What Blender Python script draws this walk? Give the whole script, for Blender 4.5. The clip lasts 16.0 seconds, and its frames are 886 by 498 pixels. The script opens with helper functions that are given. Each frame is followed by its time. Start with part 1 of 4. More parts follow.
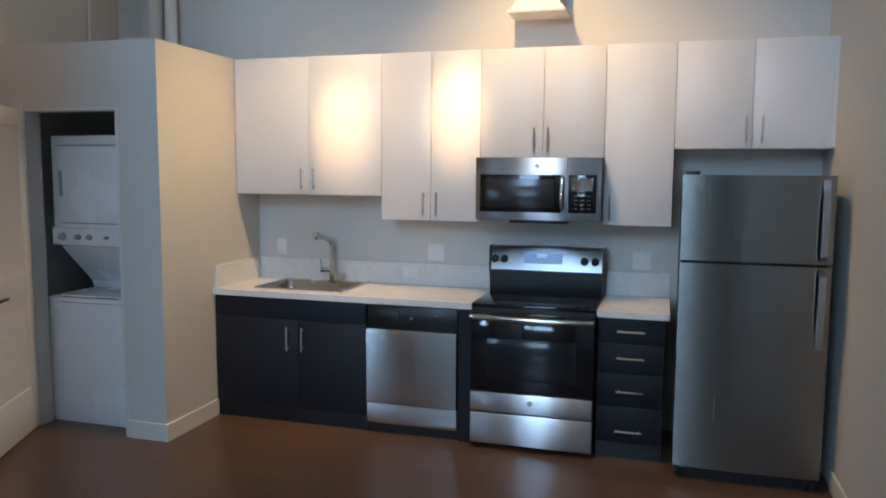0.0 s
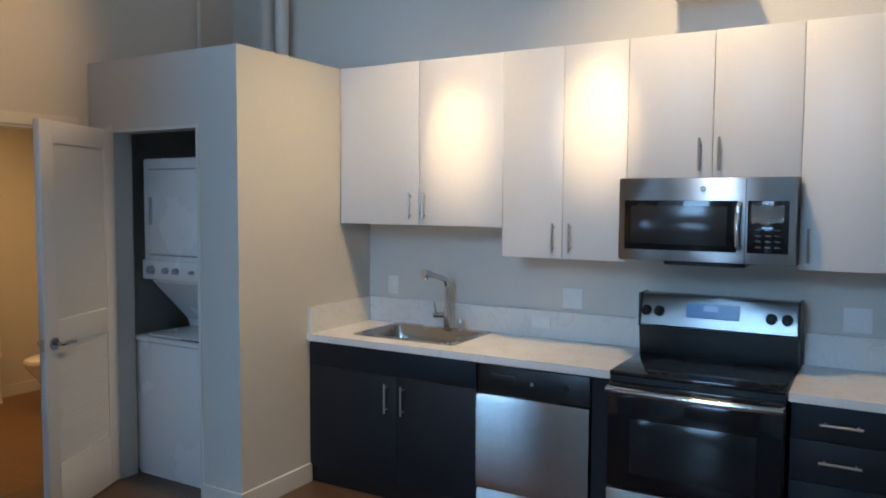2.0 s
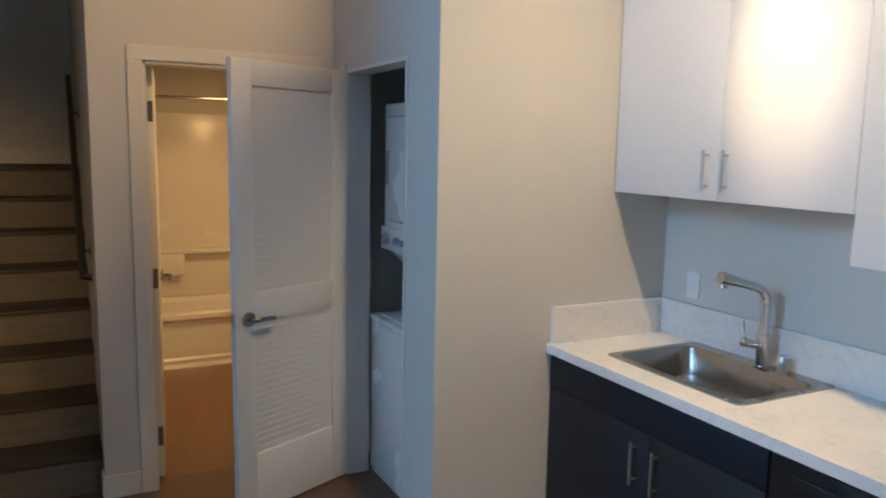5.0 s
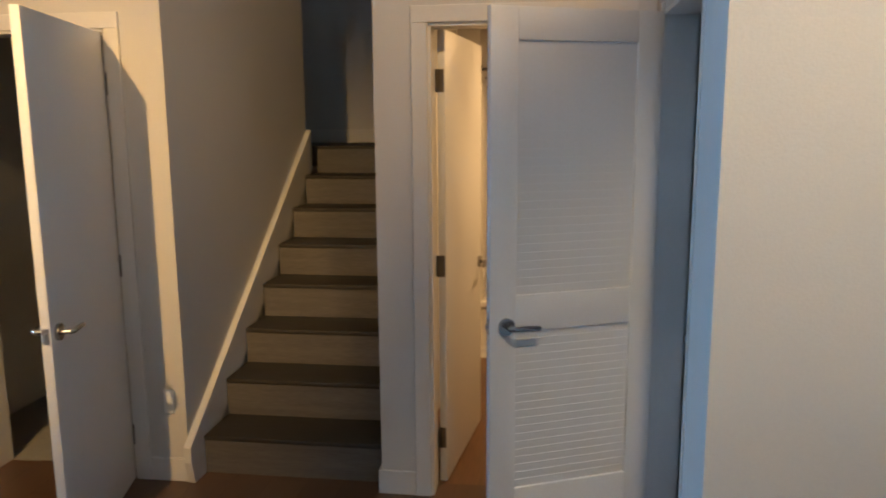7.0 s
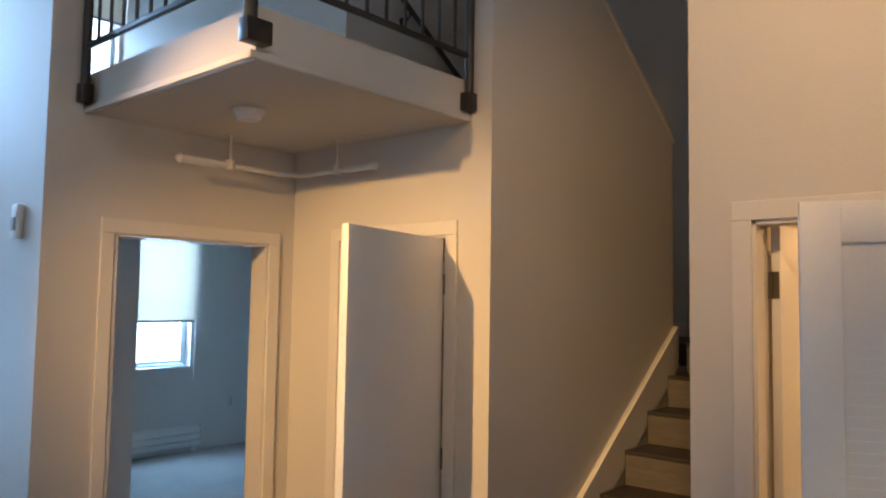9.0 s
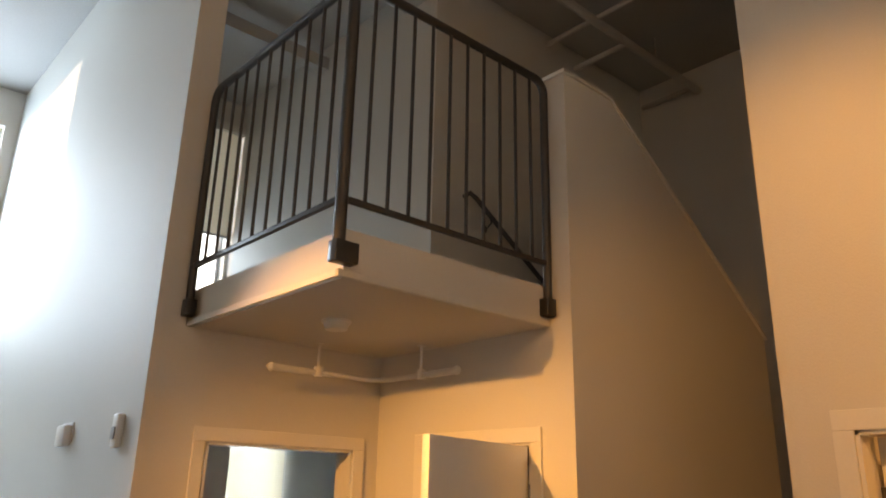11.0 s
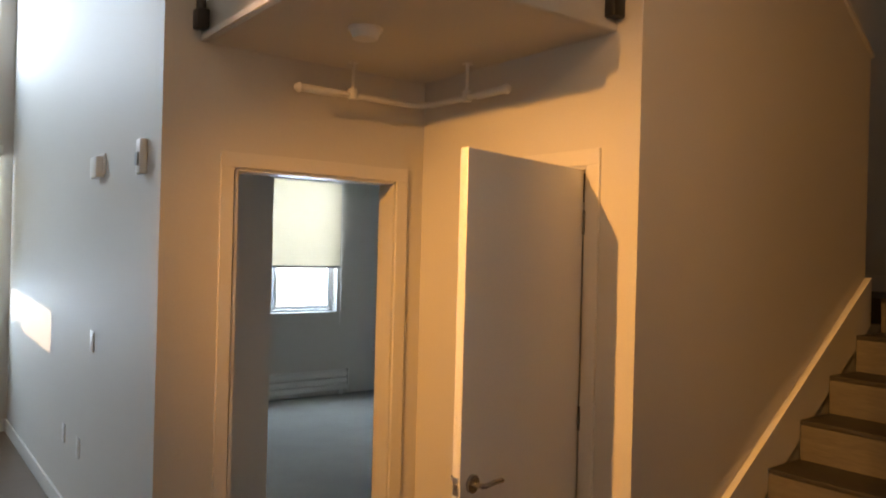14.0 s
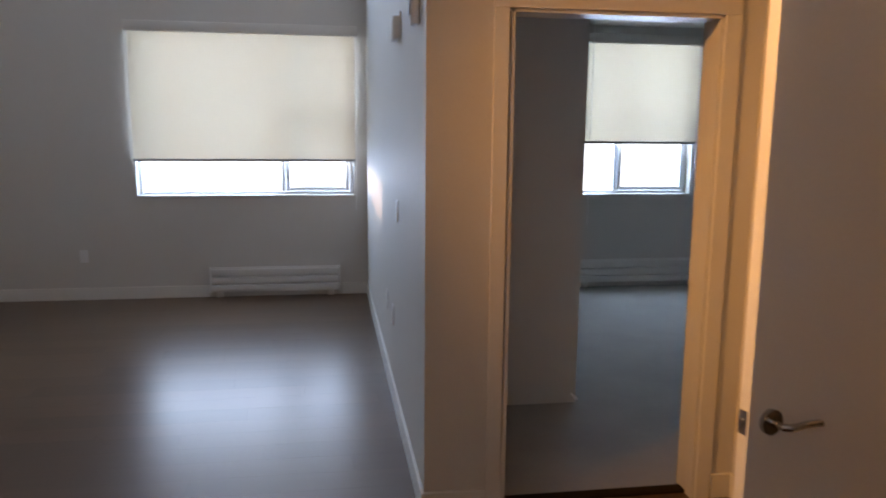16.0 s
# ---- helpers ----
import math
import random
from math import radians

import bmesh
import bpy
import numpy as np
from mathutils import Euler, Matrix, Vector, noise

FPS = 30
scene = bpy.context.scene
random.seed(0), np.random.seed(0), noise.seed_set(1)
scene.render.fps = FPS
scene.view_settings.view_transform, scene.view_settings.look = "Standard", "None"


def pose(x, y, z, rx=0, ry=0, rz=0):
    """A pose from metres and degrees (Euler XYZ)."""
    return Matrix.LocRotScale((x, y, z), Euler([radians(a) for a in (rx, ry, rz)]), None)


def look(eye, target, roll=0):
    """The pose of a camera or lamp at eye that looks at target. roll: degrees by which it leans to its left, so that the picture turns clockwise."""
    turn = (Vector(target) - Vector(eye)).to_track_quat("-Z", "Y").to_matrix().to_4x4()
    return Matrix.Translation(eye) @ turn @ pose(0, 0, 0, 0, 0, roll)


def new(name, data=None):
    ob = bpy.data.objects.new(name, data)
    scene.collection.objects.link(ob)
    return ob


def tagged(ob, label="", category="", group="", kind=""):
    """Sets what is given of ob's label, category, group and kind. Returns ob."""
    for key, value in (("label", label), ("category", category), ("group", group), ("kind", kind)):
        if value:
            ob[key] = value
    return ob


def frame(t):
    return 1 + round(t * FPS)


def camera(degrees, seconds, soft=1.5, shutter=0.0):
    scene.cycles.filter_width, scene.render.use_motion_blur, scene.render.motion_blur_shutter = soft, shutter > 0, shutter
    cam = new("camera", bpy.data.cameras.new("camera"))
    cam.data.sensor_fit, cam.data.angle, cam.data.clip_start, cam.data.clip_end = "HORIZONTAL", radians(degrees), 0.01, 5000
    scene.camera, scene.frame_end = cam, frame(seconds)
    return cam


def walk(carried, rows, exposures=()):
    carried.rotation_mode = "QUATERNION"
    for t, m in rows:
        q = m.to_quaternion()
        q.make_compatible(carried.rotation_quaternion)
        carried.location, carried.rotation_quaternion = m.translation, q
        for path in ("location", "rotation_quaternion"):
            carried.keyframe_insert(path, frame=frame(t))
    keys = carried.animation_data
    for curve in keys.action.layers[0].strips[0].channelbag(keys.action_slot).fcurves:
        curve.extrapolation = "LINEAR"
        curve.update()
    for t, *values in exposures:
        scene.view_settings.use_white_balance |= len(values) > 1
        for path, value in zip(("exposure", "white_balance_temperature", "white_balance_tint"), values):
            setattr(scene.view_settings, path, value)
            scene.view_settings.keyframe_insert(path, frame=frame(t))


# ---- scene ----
cam = camera(61.2, 16.0, soft=1.8, shutter=0.3)
PATH = [
    (0, (1.2, 0.804, 1.724), (0.64, 2.713, 1.521), 0.4),
    (0.5, (1.149, 1.075, 1.733), (0.536, 2.971, 1.567), 0.5),
    (1, (1.198, 1.343, 1.733), (0.43, 3.181, 1.555), -0.6),
    (1.5, (1.199, 1.614, 1.714), (0.255, 3.369, 1.546), 0.9),
    (2, (1.146, 1.88, 1.71), (0.142, 3.605, 1.58), 0.3),
    (2.5, (1.049, 2.12, 1.728), (-0.041, 3.793, 1.62), 0.3),
    (3, (1.03, 2.36, 1.715), (-0.155, 3.964, 1.559), -0.7),
    (3.2, (1.047, 2.478, 1.718), (-0.193, 4.039, 1.556), -0.4),
    (5.3, (0.751, 3.59, 1.747), (-1.092, 4.303, 1.438), 0.6),
    (5.5, (0.707, 3.675, 1.734), (-1.18, 4.246, 1.401), 0.2),
    (6, (0.513, 3.889, 1.698), (-1.431, 4.206, 1.354), 0.3),
    (6.5, (0.34, 4.095, 1.708), (-1.63, 4.186, 1.377), -0.2),
    (7, (0.18, 4.327, 1.707), (-1.774, 4.061, 1.375), -0.4),
    (7.5, (0.036, 4.484, 1.714), (-1.843, 3.896, 1.361), -0.6),
    (8, (-0.147, 4.562, 1.727), (-1.959, 3.741, 1.521), 0.6),
    (8.5, (-0.256, 4.663, 1.78), (-1.911, 3.541, 1.777), 0.8),
    (9, (-0.273, 4.757, 1.822), (-1.777, 3.445, 1.954), 0.9),
    (9.5, (-0.251, 4.78, 1.849), (-1.693, 3.424, 2.131), 1.2),
    (10, (-0.253, 4.8, 1.859), (-1.622, 3.397, 2.255), 1.0),
    (10.2, (-0.251, 4.804, 1.868), (-1.592, 3.389, 2.314), 0.9),
    (12.3, (-0.266, 4.89, 1.923), (-1.487, 3.493, 2.67), 1.8),
    (12.5, (-0.266, 4.898, 1.936), (-1.508, 3.498, 2.642), 1.8),
    (13, (-0.344, 4.833, 1.847), (-1.603, 3.357, 2.33), 1.2),
    (13.5, (-0.515, 4.662, 1.808), (-1.761, 3.105, 1.954), 2.3),
    (14, (-0.626, 4.539, 1.763), (-1.836, 2.947, 1.762), 1.5),
    (14.5, (-0.784, 4.471, 1.71), (-1.878, 2.806, 1.538), 0.5),
    (15, (-0.987, 4.441, 1.684), (-1.801, 2.63, 1.443), 0.3),
    (15.5, (-1.118, 4.338, 1.649), (-1.684, 2.448, 1.323), 0.3),
    (16, (-1.234, 4.14, 1.651), (-1.536, 2.189, 1.331), 0.5),
]

EXPOSURES = [
    (0.0, -0.18, 6550, 10), (1.0, -0.30, 6200, 7), (2.0, -0.30, 6000, 6), (3.0, -0.38, 5850, 6), (5.5, 0.06, 5750, 6), (7.5, 0.20, 5350, 6), (8.0, 0.34, 5000, 5), (8.5, 0.42, 5300, 8),
    (9.0, 0.25, 6200, 13), (9.5, 0.27, 8700, 17), (10.0, 0.16, 9500, 20), (12.5, 0.18, 11600, 23), (13.5, 0.02, 10800, 23), (14.5, 0.02, 9500, 25), (15.5, -0.24, 8600, 30), (16.0, -0.36, 8500, 30),
]
walk(cam, [(t, look(eye, target, roll)) for t, eye, target, roll in PATH], EXPOSURES)

# ---- plan, in metres ----
XB, XL, XC, XR = -3.03, -1.62, -1.79, 2.14      # bath wall, living wall, closet side, right wall
YW, YB, YC, YK = -3.27, 1.175, 4.765, 5.955    # window wall, bedroom door wall, closet front, kitchen wall
ZC, ZS, ZL, ZD = 5.75, 2.67, 2.87, 2.115       # ceiling, loft soffit, loft floor, door heads
SN, SS = 3.595, 2.644                           # the stair's two side walls

# ---- world and lights ----
world = bpy.data.worlds.new("sky")
scene.world = world
world.use_nodes = True
wn = world.node_tree.nodes
sky = wn.new("ShaderNodeTexSky")
sky.sky_type = "NISHITA"
sky.sun_disc = False
sky.sun_elevation, sky.sun_rotation = radians(1.3), radians(136)
world.node_tree.links.new(sky.outputs[0], wn["Background"].inputs[0])
wn["Background"].inputs[1].default_value = 0.12


def lamp(name, kind, energy, color, m, **more):
    data = bpy.data.lights.new(name, kind)
    data.energy, data.color = energy, color
    if kind == "AREA":
        data.shape, data.size, data.size_y = "RECTANGLE", more["size"][0], more["size"][1]
    if kind in ("POINT", "SPOT"):
        data.shadow_soft_size = more.get("soft", 0.05)
    if kind == "SPOT":
        data.spot_size, data.spot_blend = radians(more["cone"]), more.get("blend", 1.0)
    if kind == "SUN":
        data.angle = radians(more["angle"])
    ob = new(name, data)
    ob.matrix_world = m
    return ob


DAY = (0.33, 0.61, 1.0)
WARM = (1.0, 0.675, 0.345)
AMBER = (1.0, 0.56, 0.19)
lamp("sun", "SUN", 3.0, (1.0, 0.90, 0.74), look((12, -12.4, 0.36), (0, 0, 0)), angle=0.6)
lamp("daylight_living", "AREA", 345, DAY, look((-0.48, YW - 0.42, 1.8), (-0.48, 0, 1.8)), size=(2.3, 1.9))
lamp("daylight_upper", "AREA", 290, DAY, look((-0.48, YW - 0.42, 4.3), (-0.48, 0, 4.3)), size=(2.3, 2.1))
lamp("daylight_bedroom", "AREA", 340, DAY, look((-4.4, YW - 0.42, 1.8), (-4.4, 0, 1.8)), size=(1.5, 1.9))
lamp("daylight_loft", "AREA", 48, DAY, look((-2.85, -2.2, 4.3), (-2.85, 0, 4.3)), size=(1.1, 2.4))
# a ceiling track with heads aimed at the cabinets and the loft corner
lamp("spot_cabinet_a", "SPOT", 340, WARM, look((-0.93, 4.45, 3.62), (-0.955, 5.63, 2.03)), cone=16.5, soft=0.04)
lamp("spot_cabinet_b", "SPOT", 380, WARM, look((-0.10, 4.45, 3.62), (-0.125, 5.63, 2.11)), cone=16.5, soft=0.04)
# Added bare point, not a track head: warm fill for kitchen, ceiling, loft.
lamp("track_fill", "POINT", 25, WARM, look((-0.15, 4.80, 4.35), (-0.15, 4.8, 0)), soft=0.05)
lamp("spot_bath_wall", "SPOT", 148, AMBER, look((-0.90, 4.60, 3.66), (-3.03, 3.75, 2.6)), cone=58, blend=0.9, soft=0.04)
lamp("spot_counter", "SPOT", 230, WARM, look((-0.30, 4.80, 3.66), (-1.70, 5.40, 1.0)), cone=66, blend=0.9, soft=0.05)
lamp("spot_cabinet_c", "SPOT", 175, WARM, look((0.20, 4.60, 3.66), (0.55, 5.63, 1.8)), cone=98, blend=0.9, soft=0.04)
lamp("spot_west", "SPOT", 540, AMBER, look((0.36, 2.62, 3.06), (-3.03, 1.98, 1.3)), cone=52, blend=1.0, soft=0.03)
lamp("bath_light", "AREA", 27, (1.0, 0.54, 0.20), look((-4.2, 4.8, 2.40), (-4.2, 4.8, 0)), size=(0.5, 0.3))


# ---- materials ----
def mat(name, color, rough=0.6, metal=0.0, var=0.06, scale=3.0, fine=60.0, bump=0.05, stretch=(1, 1, 1), rvar=0.08, coat=0.0, per=0.0):
    m = bpy.data.materials.new(name)
    m.use_nodes = True
    nt = m.node_tree
    p = nt.nodes["Principled BSDF"]
    tc = nt.nodes.new("ShaderNodeTexCoord")
    mp = nt.nodes.new("ShaderNodeMapping")
    mp.inputs["Scale"].default_value = stretch
    nt.links.new(tc.outputs["Object"], mp.inputs[0])
    big = nt.nodes.new("ShaderNodeTexNoise")
    big.inputs["Scale"].default_value, big.inputs["Detail"].default_value = scale, 4
    small = nt.nodes.new("ShaderNodeTexNoise")
    small.inputs["Scale"].default_value, small.inputs["Detail"].default_value = fine, 3
    for n in (big, small):
        nt.links.new(mp.outputs[0], n.inputs[0])
    add = nt.nodes.new("ShaderNodeMath")
    add.operation = "ADD"
    nt.links.new(big.outputs[0], add.inputs[0])
    nt.links.new(small.outputs[0], add.inputs[1])
    val = nt.nodes.new("ShaderNodeMapRange")
    val.inputs[1].default_value, val.inputs[2].default_value = 0.6, 1.4
    val.inputs[3].default_value, val.inputs[4].default_value = 1 - var, 1 + var
    nt.links.new(add.outputs[0], val.inputs[0])
    last = val.outputs[0]
    if per:
        oi = nt.nodes.new("ShaderNodeObjectInfo")
        sh = nt.nodes.new("ShaderNodeVectorMath")
        sh.operation = "SCALE"
        sh.inputs[0].default_value = (37.0, 91.0, 13.0)
        nt.links.new(oi.outputs["Random"], sh.inputs["Scale"])
        nt.links.new(sh.outputs[0], mp.inputs["Location"])
        pr = nt.nodes.new("ShaderNodeMapRange")
        pr.inputs[3].default_value, pr.inputs[4].default_value = 1 - per, 1 + per
        nt.links.new(oi.outputs["Random"], pr.inputs[0])
        mu = nt.nodes.new("ShaderNodeMath")
        mu.operation = "MULTIPLY"
        nt.links.new(last, mu.inputs[0])
        nt.links.new(pr.outputs[0], mu.inputs[1])
        last = mu.outputs[0]
    mix = nt.nodes.new("ShaderNodeVectorMath")
    mix.operation = "SCALE"
    mix.inputs[0].default_value = color
    nt.links.new(last, mix.inputs["Scale"])
    nt.links.new(mix.outputs[0], p.inputs["Base Color"])
    rr = nt.nodes.new("ShaderNodeMapRange")
    rr.inputs[3].default_value, rr.inputs[4].default_value = max(0.02, rough - rvar), min(1, rough + rvar)
    nt.links.new(big.outputs[0], rr.inputs[0])
    nt.links.new(rr.outputs[0], p.inputs["Roughness"])
    p.inputs["Metallic"].default_value = metal
    p.inputs["Coat Weight"].default_value = coat
    if bump:
        b = nt.nodes.new("ShaderNodeBump")
        b.inputs["Strength"].default_value, b.inputs["Distance"].default_value = bump, 0.01
        nt.links.new(small.outputs[0], b.inputs["Height"])
        nt.links.new(b.outputs[0], p.inputs["Normal"])
    return m


WALL = mat("wall_paint", (0.60, 0.575, 0.53), 0.62, var=0.035, scale=1.2, fine=140, bump=0.12)
CEIL = mat("ceiling_paint", (0.40, 0.385, 0.365), 0.8, var=0.06, scale=0.8, fine=60, bump=0.2)
TRIM = mat("trim_paint", (0.68, 0.655, 0.605), 0.4, var=0.03, scale=2, fine=80, bump=0.03)
DOORW = mat("door_paint", (0.74, 0.73, 0.70), 0.42, var=0.03, scale=2, fine=90, bump=0.05)
WOOD = mat("floor_laminate", (0.108, 0.060, 0.036), 0.30, var=0.07, scale=2.5, fine=8, bump=0.0, stretch=(0.35, 3, 1), rvar=0.02, per=0.12)
WOODB = mat("bath_laminate", (0.17, 0.088, 0.042), 0.35, var=0.3, scale=4, fine=26, bump=0.04, stretch=(0.35, 6, 1), per=0.1)
GAP = mat("floor_joint", (0.03, 0.02, 0.013), 0.8)
CARPET = mat("carpet", (0.34, 0.325, 0.29), 0.97, var=0.16, scale=2.2, fine=220, bump=0.9)
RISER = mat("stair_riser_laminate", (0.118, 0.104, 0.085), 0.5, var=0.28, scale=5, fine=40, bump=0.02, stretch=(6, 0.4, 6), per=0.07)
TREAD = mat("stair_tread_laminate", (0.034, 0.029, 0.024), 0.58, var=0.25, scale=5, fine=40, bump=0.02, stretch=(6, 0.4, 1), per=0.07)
WHITEC = mat("white_cabinet", (0.74, 0.71, 0.68), 0.36, var=0.02, scale=1.5, fine=60, bump=0.02)
DARKC = mat("charcoal_cabinet", (0.015, 0.0165, 0.021), 0.5, var=0.12, scale=2, fine=70, bump=0.03)
QUARTZ = mat("quartz", (0.74, 0.72, 0.69), 0.22, var=0.05, scale=5, fine=90, bump=0.0)
# Fridge steel: base colour darkened for the dark room its doors reflect.
STEEL = mat("steel_dark_reflection", (0.27, 0.252, 0.228), 0.26, 1.0, var=0.035, scale=2, fine=150, bump=0.006, stretch=(18, 18, 0.6), rvar=0.03)
# Range and dishwasher steel: base colour raised for reflected window light.
STEELH = mat("steel_level_bright_reflection", (0.60, 0.605, 0.61), 0.32, 1.0, var=0.04, scale=3, fine=120, bump=0.002, stretch=(0.6, 18, 18), rvar=0.03)
STEELP = mat("control_panel_steel", (0.44, 0.445, 0.45), 0.31, 1.0, var=0.05, scale=3, fine=120, bump=0.006, stretch=(0.6, 18, 18), rvar=0.03)
STEELD = mat("dishwasher_steel", (0.56, 0.555, 0.54), 0.22, 1.0, var=0.04, scale=2, fine=150, bump=0.005, stretch=(18, 18, 0.6), rvar=0.03)
SINKM = mat("sink_steel", (0.40, 0.375, 0.34), 0.26, 1.0, var=0.05, scale=6, fine=200, bump=0.01, rvar=0.06)
CHROME = mat("chrome", (0.60, 0.60, 0.60), 0.13, 1.0, var=0.03, bump=0.0)
NICKEL = mat("satin_nickel", (0.55, 0.53, 0.50), 0.30, 1.0, var=0.04, bump=0.0)
BLACKG = mat("black_glass", (0.008, 0.008, 0.010), 0.07, var=0.1, bump=0.0, rvar=0.02)
BLACKP = mat("black_plastic", (0.012, 0.012, 0.013), 0.32, var=0.1, bump=0.02)
DISPLAY = mat("display_blue", (0.10, 0.24, 0.52), 0.15, var=0.05, bump=0.0)
ENAMEL = mat("white_enamel", (0.76, 0.77, 0.78), 0.26, var=0.02, bump=0.0)
GREYP = mat("grey_plastic", (0.35, 0.36, 0.38), 0.4, var=0.04, bump=0.0)
RAILM = mat("dark_rail_paint", (0.045, 0.043, 0.042), 0.42, 0.3, var=0.1, scale=8, fine=60, bump=0.05)
CERAMIC = mat("ceramic", (0.82, 0.80, 0.76), 0.12, var=0.02, bump=0.0)
TUBW = mat("tub_acrylic", (0.80, 0.78, 0.73), 0.25, var=0.02, bump=0.0)
PLASTIC = mat("white_plastic", (0.75, 0.74, 0.72), 0.35, var=0.02, bump=0.0)
PIPEW = mat("painted_pipe", (0.72, 0.71, 0.68), 0.5, var=0.05, fine=50, bump=0.05)
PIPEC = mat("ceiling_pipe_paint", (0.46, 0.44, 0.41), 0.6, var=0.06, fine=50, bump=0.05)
# Nickel with the levers' dark reflections put into its base colour.
LEVERM = mat("nickel_dark_reflection", (0.36, 0.35, 0.34), 0.22, 1.0, var=0.04, bump=0.0)
BRASS = mat("dark_hinge", (0.20, 0.18, 0.15), 0.35, 1.0, var=0.08, bump=0.0)
ALU = mat("white_aluminium", (0.74, 0.76, 0.79), 0.4, 0.2, var=0.03, bump=0.0)
HEATER = mat("heater_enamel", (0.70, 0.69, 0.66), 0.4, var=0.03, bump=0.02)
EARTH = mat("outside_ground", (0.16, 0.15, 0.13), 0.95, var=0.3, scale=0.2, fine=2, bump=0.3)
RINGM = mat("burner_print", (0.03, 0.03, 0.032), 0.15, bump=0.0)
CLOCKM = mat("clock_window", (0.30, 0.52, 0.82), 0.15, bump=0.0)
KEYM = mat("key_print", (0.05, 0.05, 0.052), 0.3, bump=0.0)
FILM = mat("clear_film", (0.80, 0.84, 0.88), 0.10, 0.4, var=0.3, scale=30, fine=60, bump=1.0)


FILM.node_tree.nodes["Principled BSDF"].inputs["Transmission Weight"].default_value = 0.85
FILM.node_tree.nodes["Principled BSDF"].inputs["Metallic"].default_value = 0.0
WOOD.node_tree.nodes["Principled BSDF"].inputs["Specular IOR Level"].default_value = 0.5
GAP.node_tree.nodes["Principled BSDF"].inputs["Specular IOR Level"].default_value = 0.0
for m in (DARKC,):
    m.node_tree.nodes["Principled BSDF"].inputs["Specular IOR Level"].default_value = 0.25


def brushed(m, amount):
    """Vertical streaks in the reflections of brushed steel."""
    nt = m.node_tree
    p = nt.nodes["Principled BSDF"]
    tn = nt.nodes.new("ShaderNodeTangent")
    tn.direction_type, tn.axis = "RADIAL", "Z"
    nt.links.new(tn.outputs[0], p.inputs["Tangent"])
    p.inputs["Anisotropic"].default_value = amount
    p.inputs["Anisotropic Rotation"].default_value = 0.25


for m in (STEEL, STEELH, STEELP, STEELD):
    brushed(m, 0.95)


def add_veins(m, vein, size, amount):
    """Thin wandering veins laid over the plain colour."""
    nt = m.node_tree
    p = nt.nodes["Principled BSDF"]
    src = p.inputs["Base Color"].links[0].from_socket
    tc = nt.nodes.new("ShaderNodeTexCoord")
    n = nt.nodes.new("ShaderNodeTexNoise")
    n.inputs["Scale"].default_value, n.inputs["Detail"].default_value, n.inputs["Distortion"].default_value = size, 6, 1.6
    nt.links.new(tc.outputs["Object"], n.inputs[0])
    ramp = nt.nodes.new("ShaderNodeValToRGB")
    for e, (pos, v) in zip(ramp.color_ramp.elements, ((0.475, 0.0), (0.50, 1.0))):
        e.position, e.color = pos, (v, v, v, 1)
    last = ramp.color_ramp.elements.new(0.525)
    last.color = (0, 0, 0, 1)
    nt.links.new(n.outputs[0], ramp.inputs[0])
    k = nt.nodes.new("ShaderNodeMath")
    k.operation = "MULTIPLY"
    k.inputs[1].default_value = amount
    nt.links.new(ramp.outputs[0], k.inputs[0])
    mx = nt.nodes.new("ShaderNodeMix")
    mx.data_type = "RGBA"
    mx.inputs["B"].default_value = (*vein, 1)
    nt.links.new(k.outputs[0], mx.inputs["Factor"])
    nt.links.new(src, mx.inputs["A"])
    nt.links.new(mx.outputs["Result"], p.inputs["Base Color"])


add_veins(QUARTZ, (0.50, 0.49, 0.48), 3.4, 0.30)


def shade_material():
    m = bpy.data.materials.new("roller_shade_fabric")
    m.use_nodes = True
    nt = m.node_tree
    out = nt.nodes["Material Output"]
    nt.nodes.remove(nt.nodes["Principled BSDF"])
    tc = nt.nodes.new("ShaderNodeTexCoord")
    weave = nt.nodes.new("ShaderNodeTexNoise")
    weave.inputs["Scale"].default_value = 180
    nt.links.new(tc.outputs["Object"], weave.inputs[0])
    ramp = nt.nodes.new("ShaderNodeMix")
    ramp.data_type = "RGBA"
    ramp.inputs["A"].default_value, ramp.inputs["B"].default_value = (0.77, 0.70, 0.60, 1), (0.86, 0.79, 0.68, 1)
    nt.links.new(weave.outputs[0], ramp.inputs["Factor"])
    tr = nt.nodes.new("ShaderNodeBsdfTranslucent")
    df = nt.nodes.new("ShaderNodeBsdfDiffuse")
    mx = nt.nodes.new("ShaderNodeMixShader")
    mx.inputs[0].default_value = 0.265
    for n in (tr, df):
        nt.links.new(ramp.outputs["Result"], n.inputs["Color"])
    nt.links.new(df.outputs[0], mx.inputs[1])
    nt.links.new(tr.outputs[0], mx.inputs[2])
    nt.links.new(mx.outputs[0], out.inputs[0])
    return m


def glass_material():
    m = bpy.data.materials.new("window_glass")
    m.use_nodes = True
    nt = m.node_tree
    nt.nodes.remove(nt.nodes["Principled BSDF"])
    a, b, mx = nt.nodes.new("ShaderNodeBsdfTransparent"), nt.nodes.new("ShaderNodeBsdfGlossy"), nt.nodes.new("ShaderNodeMixShader")
    b.inputs["Roughness"].default_value = 0.02
    mx.inputs[0].default_value = 0.05
    nt.links.new(a.outputs[0], mx.inputs[1])
    nt.links.new(b.outputs[0], mx.inputs[2])
    nt.links.new(mx.outputs[0], nt.nodes["Material Output"].inputs[0])
    return m


FILM.node_tree.nodes["Principled BSDF"].inputs["Alpha"].default_value = 0.55
SHADE, GLASS = shade_material(), glass_material()


